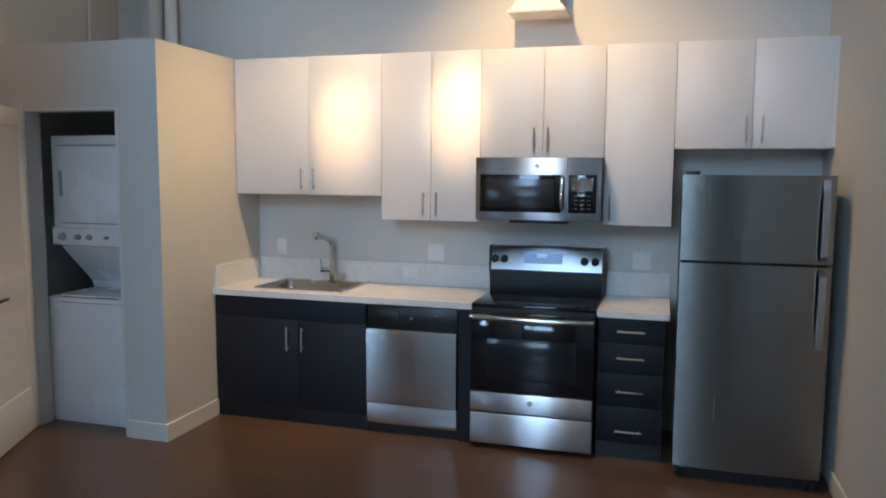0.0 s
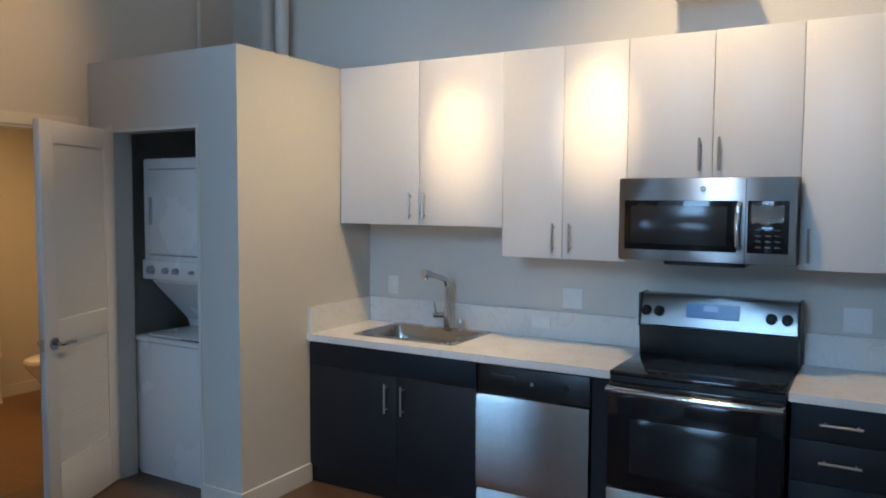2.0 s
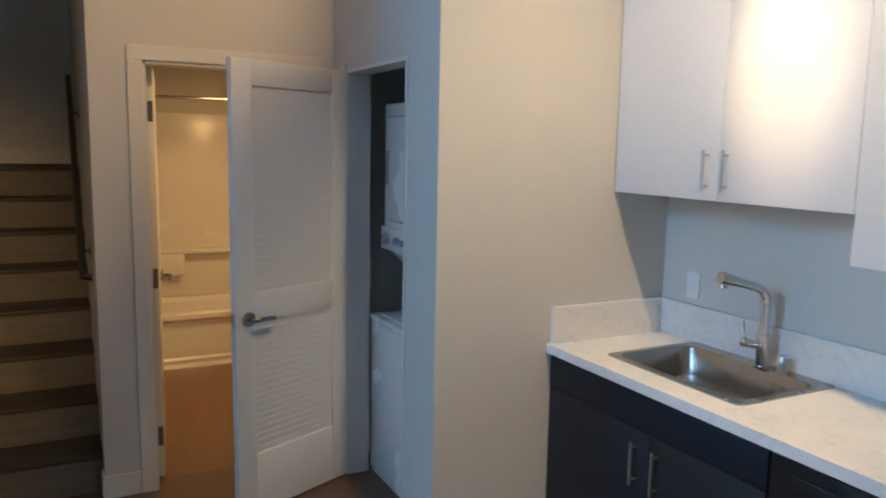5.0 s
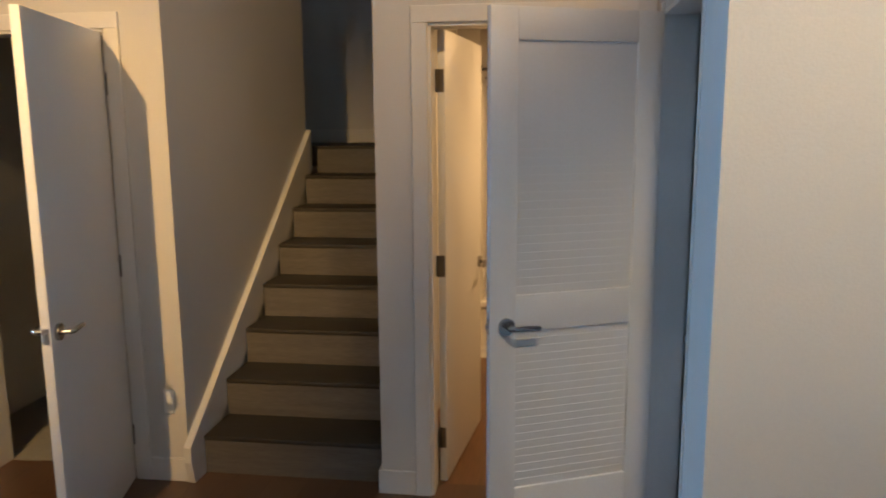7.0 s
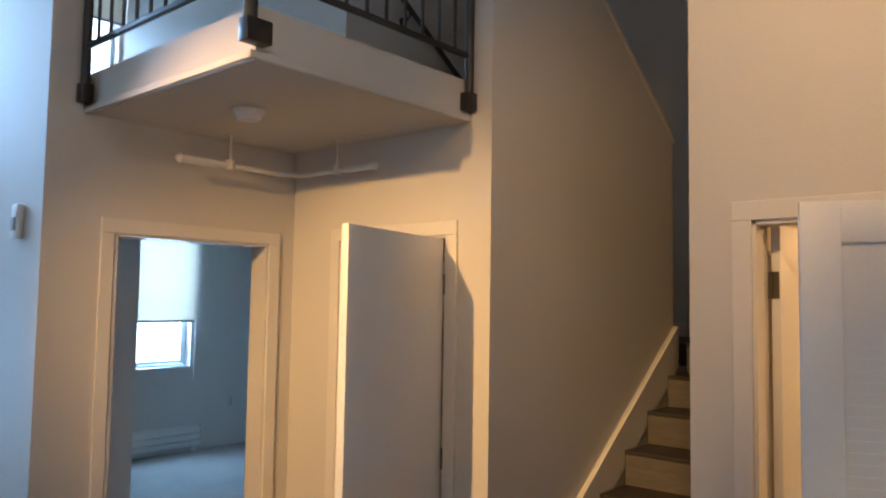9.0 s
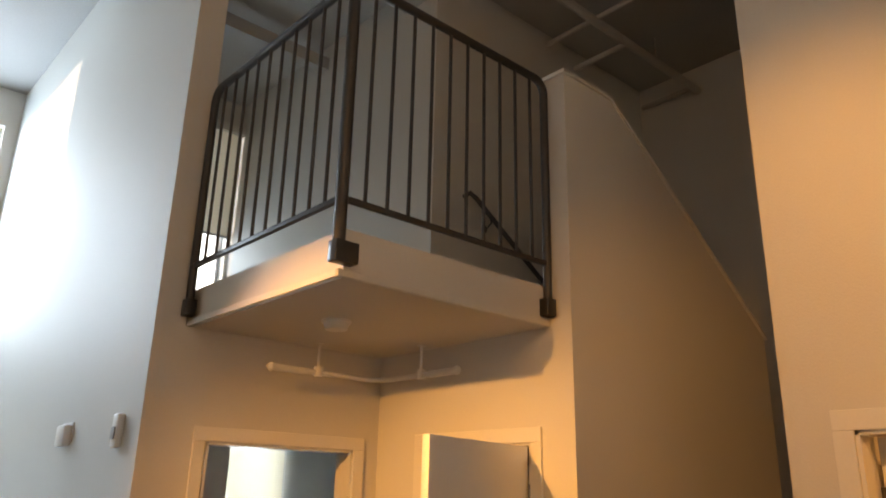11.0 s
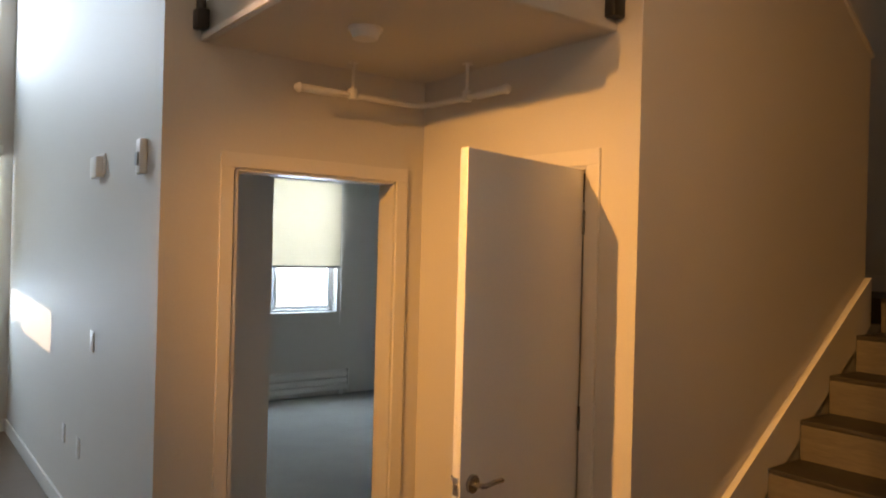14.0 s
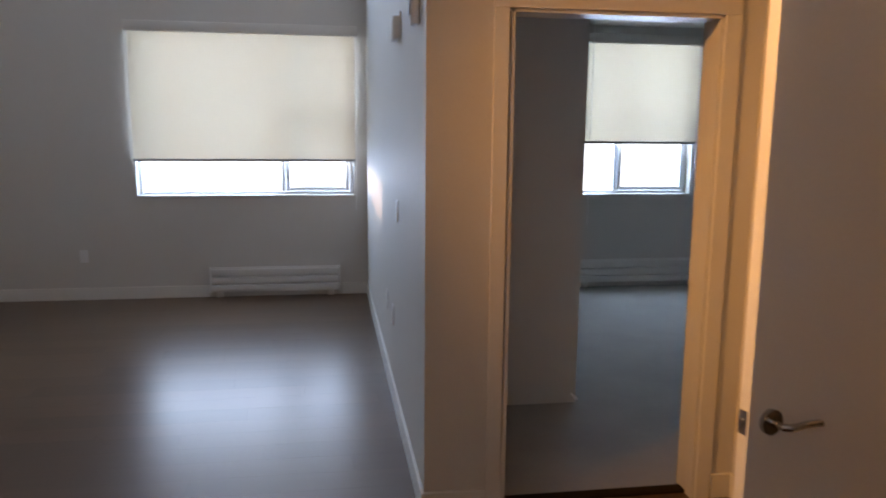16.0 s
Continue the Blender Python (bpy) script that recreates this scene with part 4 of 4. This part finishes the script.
bmesh.ops.solidify(film_bm, geom=film_bm.faces[:], thickness=0.0006)
part("film", film_bm, FILM, key, "crinkled clear film")
for row in range(4):
    for col in range(3):
        x, z = 0.668 + 0.04 * col, 1.503 + 0.026 * row
        part("key_mark", boxes((x, MF - 0.0052, z, x + 0.022, MF - 0.0038, z + 0.006)), KEYM, key, "small grey key print", smooth=False)
part("vent_lip", boxes((0.25, MF + 0.05, 1.405, 0.62, YK - 0.1, 1.423), bevel=0.003), BLACKP, m)

# fridge
f = thing("refrigerator", (1.69, 5.5, 0), "stainless top-freezer refrigerator in the kitchen corner", "refrigerator")
FX0, FX1, FF = 1.30, 2.066, 5.125
part("body", boxes((FX0 + 0.006, FF + 0.075, 0.03, FX1 - 0.006, 5.90, 1.70), bevel=0.006), mat("fridge_side", (0.05, 0.05, 0.052), 0.5, bump=0.15, fine=300), f)


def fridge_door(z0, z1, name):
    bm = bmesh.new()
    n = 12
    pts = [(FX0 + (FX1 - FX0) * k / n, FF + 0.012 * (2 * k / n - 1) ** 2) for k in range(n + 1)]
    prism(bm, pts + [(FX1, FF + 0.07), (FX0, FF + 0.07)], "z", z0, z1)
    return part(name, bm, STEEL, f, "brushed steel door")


top_door, low_door = fridge_door(1.252, 1.722, "freezer_door"), fridge_door(0.075, 1.238, "fridge_door")
def strap_handle(parent, z0, z1):
    """A flat bowed strap from its mount at z0 to its tapered far end at z1."""
    n, outer, inner = 14, [], []
    for k in range(n + 1):
        f = k / n
        out = 0.052 * min(1.0, f / 0.07) ** 0.6 if f < 0.5 else 0.052 - 0.034 * ((f - 0.5) / 0.5) ** 2
        z = z0 + (z1 - z0) * f
        outer.append((FF + 0.006 - out, z))
        inner.append((FF + 0.006 - max(out - 0.02, 0.0), z))
    bm = bmesh.new()
    prism(bm, outer + [(FF + 0.008, z1)] + inner[:0:-1] + [(FF + 0.008, z0)], "x", 1.998, 2.032)
    bmesh.ops.bevel(bm, geom=[e for e in bm.edges if abs(e.verts[0].co.x - e.verts[1].co.x) < 1e-6], offset=0.003, segments=2, affect="EDGES")
    part("handle", bm, STEELP, parent, "flat bowed steel handle")


strap_handle(top_door, 1.268, 1.70)
strap_handle(low_door, 1.225, 0.80)
bm = bmesh.new()
tube(bm, (1.372, FF + 0.006, 1.655), (1.372, FF + 0.002, 1.655), 0.019, 20)
part("badge", bm, CHROME, top_door, "round silver badge")
part("hinge_cover", boxes((FX0 + 0.01, FF + 0.02, 1.7225, FX0 + 0.09, FF + 0.12, 1.742), bevel=0.005), BLACKP, f)
part("toe_grille", boxes((FX0 + 0.015, FF + 0.06, 0.0, FX1 - 0.015, FF + 0.09, 0.072)), BLACKP, f)
for x in (FX0 + 0.06, FX1 - 0.06):
    bm = bmesh.new()
    tube(bm, (x, FF + 0.05, 0), (x, FF + 0.05, 0.04), 0.018, 12)
    part("foot", bm, BLACKP, f)

# wall vent above the cabinets
v = thing("vent_hood", (0.33, YK, 2.75), "cream metal vent cowl on the wall above the cabinets", "vent")
bm = bmesh.new()
bot = [(0.20, 5.70, 2.776), (0.552, 5.70, 2.776), (0.552, YK, 2.776), (0.20, YK, 2.776)]
mid = [(0.222, 5.715, 2.80), (0.53, 5.715, 2.80), (0.53, YK, 2.80), (0.222, YK, 2.80)]
upp = [(0.238, 5.73, 2.84), (0.514, 5.73, 2.84), (0.514, YK, 2.84), (0.238, YK, 2.84)]
hi = [(0.238, 5.73, 3.6), (0.514, 5.73, 3.6), (0.514, YK, 3.6), (0.238, YK, 3.6)]
rr = [[bm.verts.new(p) for p in q] for q in (bot, mid, upp, hi)]
for a, b in zip(rr, rr[1:]):
    for k in range(4):
        bm.faces.new((a[k], a[(k + 1) % 4], b[(k + 1) % 4], b[k]))
bm.faces.new(rr[0][::-1])
bm.faces.new(rr[3])
part("cowl", bm, PIPEW, v, smooth=False)
part("flange", boxes((0.187, 5.685, 2.752, 0.565, YK, 2.775), bevel=0.004), PIPEW, v)

# pipes behind the laundry closet
for nm, x, y, rad, lab in (("riser_pipe", -2.475, 5.87, 0.046, "white painted vertical riser pipe"), ("riser_pipe", -2.615, 5.88, 0.055, "beige painted vertical riser pipe")):
    p = thing(nm, (x, y, 2.5), lab, "pipe", "riser pipes")
    bm = bmesh.new()
    tube(bm, (x, y, 2.5), (x, y, ZC), rad, 20)
    part("tube", bm, PIPEW if rad < 0.05 else WALL, p)
    bm = bmesh.new()
    tube(bm, (x, y, 4.2), (x, y, 4.26), rad + 0.008, 20)
    part("coupling", bm, PIPEW, p)
bm = bmesh.new()
tube(bm, (XB + 0.014, 5.62, 2.5), (XB + 0.014, 5.62, ZC), 0.013, 12)
solid("conduit", bm, PIPEW, "thin painted conduit up the wall", "pipe", smooth=True)

# ---- laundry ----
w = thing("stacked_washer_dryer", (-2.49, 5.2, 0), "white stacked washer and dryer in the laundry closet", "washer dryer")
LX0, LX1, LF = -2.815, -2.125, 4.895
part("washer_body", boxes((LX0, LF, 0.02, LX1, 5.62, 0.835), bevel=0.012), ENAMEL, w)
part("washer_top", boxes((LX0 - 0.003, LF - 0.006, 0.836, LX1 + 0.003, 5.62, 0.868), bevel=0.010), ENAMEL, w)
part("washer_lid", boxes((LX0 + 0.09, LF + 0.03, 0.869, LX1 - 0.09, 5.32, 0.882), bevel=0.008), ENAMEL, w, "white top-loading lid")
part("kick_plate", boxes((LX0 + 0.01, LF + 0.012, 0.0, LX1 - 0.01, LF + 0.03, 0.06)), ENAMEL, w)
bm = bmesh.new()
prism(bm, [(5.28, 0.869), (5.26, 0.93), (LF + 0.10, 1.195), (LF + 0.10, 1.225), (5.62, 1.225), (5.62, 0.869)], "x", LX0 + 0.055, LX1 - 0.055)
part("stack_frame", bm, ENAMEL, w, "white sloped stacking frame", smooth=False)
part("dryer_body", boxes((LX0 + 0.02, LF + 0.065, 1.21, LX1 - 0.02, 5.62, 1.955), bevel=0.014), ENAMEL, w)
part("control_panel", boxes((LX0 + 0.02, LF + 0.048, 1.215, LX1 - 0.02, LF + 0.066, 1.335), bevel=0.008), ENAMEL, w)
dd = part("dryer_door", boxes((LX0 + 0.085, LF + 0.046, 1.37, LX1 - 0.085, LF + 0.068, 1.885), bevel=0.012), ENAMEL, w, "white square dryer door")
# Plate behind the door; its grey stands for the shade in the gap.
part("door_gap_shade", boxes((LX0 + 0.077, LF + 0.06, 1.362, LX1 - 0.077, LF + 0.0655, 1.893), bevel=0.002), GREYP, dd, "grey plate for the shaded gap round the door")
# Black block draws the dark recess; nothing is cut into the lid.
part("lid_grip", boxes((LX1 - 0.30, LF + 0.012, 0.8685, LX1 - 0.14, LF + 0.034, 0.8735), bevel=0.002), BLACKP, w, "black block in place of the lid's finger recess")
part("door_grip", boxes((LX0 + 0.10, LF + 0.036, 1.55, LX0 + 0.125, LF + 0.05, 1.72), bevel=0.008), GREYP, dd, "grey recessed grip")
for x, rad in ((LX0 + 0.11, 0.028), (LX0 + 0.24, 0.02), (LX0 + 0.33, 0.02), (LX0 + 0.47, 0.012), (LX0 + 0.60, 0.012)):
    bm = bmesh.new()
    tube(bm, (x, LF + 0.05, 1.275), (x, LF + 0.022, 1.275), rad, 20, rad * 0.8)
    box(bm, x - 0.003, LF + 0.017, 1.275 - rad * 0.8, x + 0.003, LF + 0.024, 1.275 + rad * 0.8)
    part("dial", bm, GREYP, w, "grey control dial")

# ---- bathroom ----
structure("wall_bath_end", boxes((-6.0, SN + 0.12, 0, -5.88, YK, 2.45), (-5.88, 5.36, 0, -5.30, YK, 2.45), (-5.88, SN + 0.12, 0, -5.10, 3.875, 2.45)), WALL, "off-white bathroom walls round the tub")
structure("baseboard_bathroom", boxes((-5.30, 5.36, 0, -5.286, YK, 0.10), (-5.286, YK - 0.014, 0, XB - 0.12, YK, 0.10)), TRIM, "white bathroom baseboard")
t = thing("bathtub", (-5.5, 4.6, 0), "white alcove bathtub with moulded surround", "bathtub")
bm = bmesh.new()
prism(bm, [(-5.12, 0.0), (-5.135, 0.03), (-5.135, 0.06), (-5.145, 0.08), (-5.145, 0.36), (-5.115, 0.385), (-5.115, 0.42), (-5.125, 0.428), (-5.19, 0.428), (-5.23, 0.40), (-5.29, 0.12), (-5.70, 0.12), (-5.76, 0.40), (-5.80, 0.428), (-5.878, 0.428), (-5.878, 0.0)], "y", 3.877, 5.358)
part("tub_shell", bm, TUBW, t, smooth=False)
part("tub_end", boxes((-5.78, 3.877, 0.1, -5.2, 3.98, 0.428), bevel=0.03), TUBW, t)
part("tub_end", boxes((-5.78, 5.25, 0.1, -5.2, 5.358, 0.428), bevel=0.03), TUBW, t)
part("surround_back", boxes((-5.879, 3.877, 0.43, -5.862, 5.358, 1.98), bevel=0.004), TUBW, t)
part("surround_side", boxes((-5.862, 3.876, 0.43, -5.13, 3.890, 1.98), bevel=0.004), TUBW, t)
part("surround_side", boxes((-5.862, 5.345, 0.43, -5.13, 5.359, 1.98), bevel=0.004), TUBW, t)
part("ledge", boxes((-5.862, 3.89, 0.80, -5.78, 5.345, 0.84), bevel=0.012), TUBW, t, "moulded ledge")
part("soap_shelf", boxes((-5.862, 3.93, 0.62, -5.77, 4.38, 0.80), bevel=0.014), TUBW, t, "moulded soap shelf")
bm = bmesh.new()
tube(bm, (-5.13, 3.876, 2.07), (-5.13, 5.359, 2.07), 0.013, 12)
for y0, y1 in ((3.876, 3.892), (5.343, 5.359)):
    tube(bm, (-5.13, y0, 2.07), (-5.13, y1, 2.07), 0.034, 18)
solid("shower_rod", bm, CHROME, "chrome shower curtain rod across the tub", "rod", smooth=True)
bm = bmesh.new()
path_tube(bm, [(-5.5, 3.876, 2.03), (-5.5, 3.93, 2.035), (-5.5, 3.965, 2.01)], 0.009, 8)
tube(bm, (-5.5, 3.962, 2.012), (-5.5, 3.995, 1.965), 0.014, 16, 0.036)
solid("wall_shower", bm, CHROME, "small chrome shower head on the tub wall", "shower head", smooth=True)
bm = bmesh.new()
tube(bm, (-5.5, 3.89, 0.70), (-5.5, 3.90, 0.70), 0.07, 24)
tube(bm, (-5.5, 3.90, 0.70), (-5.5, 3.945, 0.70), 0.02, 16)
path_tube(bm, [(-5.5, 3.94, 0.70), (-5.47, 3.945, 0.705), (-5.42, 3.945, 0.71)], 0.009, 8)
solid("shower_valve", bm, CHROME, "chrome shower valve with a lever", "valve", smooth=True)
bm = bmesh.new()
tube(bm, (-5.5, 3.89, 0.52), (-5.5, 4.0, 0.515), 0.022, 14)
solid("bath_faucet", bm, CHROME, "short chrome spout above the bathtub", "tub faucet", smooth=True)


def toilet(at, turn):
    """Built facing +x, with its tank behind, then turned."""
    o = thing("toilet", at, "white ceramic toilet with closed seat", "toilet")
    o["local"] = True
    o.rotation_euler = (0, 0, radians(turn))
    cx = cy = 0.0

    def oval(z, x0, x1, w, n=24):
        return [(0.5 * (x0 + x1) + 0.5 * (x1 - x0) * math.cos(2 * math.pi * k / n), cy + w * math.sin(2 * math.pi * k / n), z) for k in range(n)]

    def loft(rings):
        bm = bmesh.new()
        vs = [[bm.verts.new(p) for p in r] for r in rings]
        for a, b in zip(vs, vs[1:]):
            for k in range(len(a)):
                bm.faces.new((a[k], a[(k + 1) % len(a)], b[(k + 1) % len(a)], b[k]))
        bm.faces.new(vs[0][::-1])
        bm.faces.new(vs[-1])
        return bm
    part("bowl", loft([oval(0.0, cx - 0.27, cx + 0.12, 0.115), oval(0.03, cx - 0.27, cx + 0.12, 0.112), oval(0.16, cx - 0.27, cx + 0.08, 0.095), oval(0.26, cx - 0.26, cx + 0.14, 0.13), oval(0.36, cx - 0.24, cx + 0.22, 0.175), oval(0.395, cx - 0.24, cx + 0.235, 0.185)]), CERAMIC, o)
    part("seat", loft([oval(0.397, cx - 0.24, cx + 0.24, 0.188), oval(0.412, cx - 0.24, cx + 0.24, 0.19)]), CERAMIC, o)
    part("lid", loft([oval(0.414, cx - 0.235, cx + 0.235, 0.183), oval(0.426, cx - 0.235, cx + 0.235, 0.183), oval(0.436, cx - 0.21, cx + 0.21, 0.155)]), CERAMIC, o)
    part("tank", boxes((cx - 0.45, cy - 0.2, 0.36, cx - 0.26, cy + 0.2, 0.74), bevel=0.02), CERAMIC, o)
    part("tank_lid", boxes((cx - 0.455, cy - 0.21, 0.741, cx - 0.25, cy + 0.21, 0.775), bevel=0.01), CERAMIC, o)
    bm = bmesh.new()
    path_tube(bm, [(cx - 0.26, cy - 0.14, 0.68), (cx - 0.245, cy - 0.14, 0.68), (cx - 0.24, cy - 0.07, 0.675)], 0.007, 8)
    part("flush_lever", bm, CHROME, o)


toilet((-4.6, 5.495, 0), -90)

# ---- wall devices ----
th = thing("thermostat", (XL, 0.09, 2.165), "white square wall sensor high on the wall", "sensor")
part("case", boxes((XL + 0.001, 0.015, 2.10, XL + 0.045, 0.165, 2.22), bevel=0.012), PLASTIC, th)
part("base_plate", boxes((XL + 0.0005, -0.005, 2.12, XL + 0.008, 0.185, 2.235), bevel=0.003), PLASTIC, th)
th = thing("alarm_strobe", (XL, 0.935, 2.15), "slim white alarm strobe on the wall", "alarm")
part("case", boxes((XL + 0.001, 0.895, 2.07, XL + 0.035, 0.975, 2.235), bevel=0.01), PLASTIC, th)
part("lens", boxes((XL + 0.0352, 0.91, 2.11, XL + 0.043, 0.96, 2.17), bevel=0.004), GREYP, th, "clear strobe lens")
wall_plate("switch_plate", XL, (-0.012, 1.19), 0.075, 0.118, "white switch plate on the living wall", ROCK, axis="x", sign=1)
wall_plate("outlet_plate", XL, (-0.72, 0.525), 0.075, 0.118, "white outlet plate low on the living wall", DUO, axis="x", sign=1)
wall_plate("outlet_plate", XL, (-0.30, 0.525), 0.075, 0.118, "white cable plate low on the living wall", [(0, 0, 0.02, 0.02)], axis="x", sign=1)
wall_plate("outlet_plate", YW, (1.05, 0.42), 0.075, 0.118, "white outlet plate under the window wall", DUO, axis="y", sign=1)
wall_plate("outlet_plate", YW, (-5.55, 0.55), 0.075, 0.118, "white outlet plate on the bedroom wall", DUO, axis="y", sign=1)
wall_plate("switch_plate", XB, (2.565, 0.40), 0.055, 0.12, "white plate low on the stair corner", [], axis="x", sign=1)
ds = thing("door_stop", (-2.69, -0.03, 0.10), "small white spring door stop on the baseboard", "door stop")
bm = bmesh.new()
tube(bm, (-2.67, -0.016, 0.07), (-2.67, 0.05, 0.07), 0.006, 8)
tube(bm, (-2.67, 0.05, 0.07), (-2.67, 0.065, 0.07), 0.011, 10)
part("spring", bm, PLASTIC, ds)

sd = thing("smoke_detector", (-2.235, 1.85, ZS), "round white smoke detector under the loft slab", "smoke detector")
bm = bmesh.new()
tube(bm, (-2.235, 1.85, ZS - 0.012), (-2.235, 1.85, ZS), 0.072, 32)
part("base", bm, PLASTIC, sd)
bm = bmesh.new()
tube(bm, (-2.235, 1.85, ZS - 0.045), (-2.235, 1.85, ZS - 0.0125), 0.052, 32, 0.064)
part("cover", bm, PLASTIC, sd)

sp = thing("sprinkler_pipe", (-2.92, 1.33, ZS), "white painted sprinkler pipe bent round the alcove corner", "pipe")
bm = bmesh.new()
path_tube(bm, [(-2.24, 1.32, 2.505), (-2.80, 1.32, 2.505)] + [tuple(p) for p in arc((-2.80, 1.44, 2.505), (0, -1, 0), (-1, 0, 0), 0.12, 0, 90, 6)][1:] + [(-2.92, 1.93, 2.505)], 0.0145, 14)
part("pipe_run", bm, PIPEW, sp)
for x, y in ((-2.49, 1.32), (-2.92, 1.68)):
    bm = bmesh.new()
    tube(bm, (x, y, 2.505), (x, y, ZS), 0.008, 10)
    tube(bm, (x, y, 2.485), (x, y, 2.535), 0.024, 14)
    tube(bm, (x, y, ZS - 0.006), (x, y, ZS), 0.026, 14)
    part("hanger", bm, PIPEW, sp)
for a, b in (((-2.20, 1.32, 2.503), (-2.40, 1.32, 2.503)), ((-2.92, 1.97, 2.503), (-2.92, 1.76, 2.503))):
    bm = bmesh.new()
    tube(bm, a, b, 0.019, 14)
    d = (Vector(a) - Vector(b)).normalized()
    tube(bm, Vector(a), Vector(a) + d * 0.02, 0.025, 16, 0.012)
    part("sprinkler_head", bm, PIPEW, sp, "white capped sprinkler head")

# ---- ceiling services over the loft and stair ----
structure("ceiling_beam", boxes((-3.4, 0.80, 5.52, XL - 0.16, 1.05, ZC), (-3.4, -0.42, 5.50, XL - 0.16, -0.30, 5.62)), CEIL, "grey painted beams under the loft ceiling")
cp = thing("ceiling_sprinkler_pipe", (-4.5, 1.8, ZC), "painted sprinkler pipes below the stair ceiling", "pipe")


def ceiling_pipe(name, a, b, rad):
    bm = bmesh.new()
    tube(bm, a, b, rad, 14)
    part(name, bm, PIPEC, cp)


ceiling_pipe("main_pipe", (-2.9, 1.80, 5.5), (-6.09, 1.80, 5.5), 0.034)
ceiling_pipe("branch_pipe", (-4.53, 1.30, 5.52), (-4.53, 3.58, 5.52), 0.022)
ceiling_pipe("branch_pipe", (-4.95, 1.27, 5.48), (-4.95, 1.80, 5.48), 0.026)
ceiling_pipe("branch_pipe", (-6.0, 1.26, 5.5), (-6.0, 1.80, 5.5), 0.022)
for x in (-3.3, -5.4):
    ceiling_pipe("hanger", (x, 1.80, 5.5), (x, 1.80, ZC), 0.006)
bm = bmesh.new()
tube(bm, (-4.0, 2.1, ZC - 0.05), (-4.0, 2.1, ZC), 0.07, 24, 0.075)
solid("ceiling_detector", bm, PLASTIC, "round white detector on the stair ceiling", "smoke detector", smooth=True)
bm = bmesh.new()
tube(bm, (-2.574, 0.18, ZC - 0.045), (-2.574, 0.18, ZC), 0.065, 24, 0.075)
solid("ceiling_detector", bm, PLASTIC, "round white detector on the loft ceiling", "smoke detector", smooth=True)
bm = bmesh.new()
path_tube(bm, [(-3.05, 2.15, ZC)] + [tuple(p) for p in arc((-3.05, 1.85, 5.62), (0, 1, 0), (0, 0, -1), 0.30, 0, 80, 8)], 0.018, 10)
solid("flex_conduit", bm, PIPEW, "white flexible conduit looping from the ceiling", "conduit", smooth=True)
structure("ceiling_duct", boxes((-1.595, -0.55, 5.45, 0.6, -0.25, ZC), bevel=0.02), PIPEW, "white painted duct under the living ceiling")

# ---- floor planks ----
PLANK_W, PLANK_L = 0.18, 1.22
plank_mesh = {}


def plank_data(length, width):
    key = (round(length, 3), round(width, 3))
    if key not in plank_mesh:
        bm = boxes((0.0002, 0.0002, -0.007, length - 0.0002, width - 0.0002, 0.0))
        me = bpy.data.meshes.new("plank")
        bm.to_mesh(me)
        bm.free()
        me.materials.append(WOOD)
        me.materials.append(GAP)
        for f in me.polygons:
            f.material_index = 0 if f.normal.z > 0.5 else 1
        plank_mesh[key] = me
    return plank_mesh[key]


floor_ob = bpy.data.objects["floor"]
y, row = YW, 0
while y < YK - 0.01:
    width = min(PLANK_W, YK - y)
    left = XL if y + width < YB - 0.02 else XB - 0.12
    x = left - PLANK_L * ((row * 0.37) % 1.0)
    while x < XR - 0.001:
        a, b = max(x, left), min(x + PLANK_L, XR)
        if b - a > 0.02:
            o = new("plank", plank_data(b - a, width))
            o.location = (a, y, 0)
            o.parent = floor_ob
        x += PLANK_L
    y += PLANK_W
    row += 1
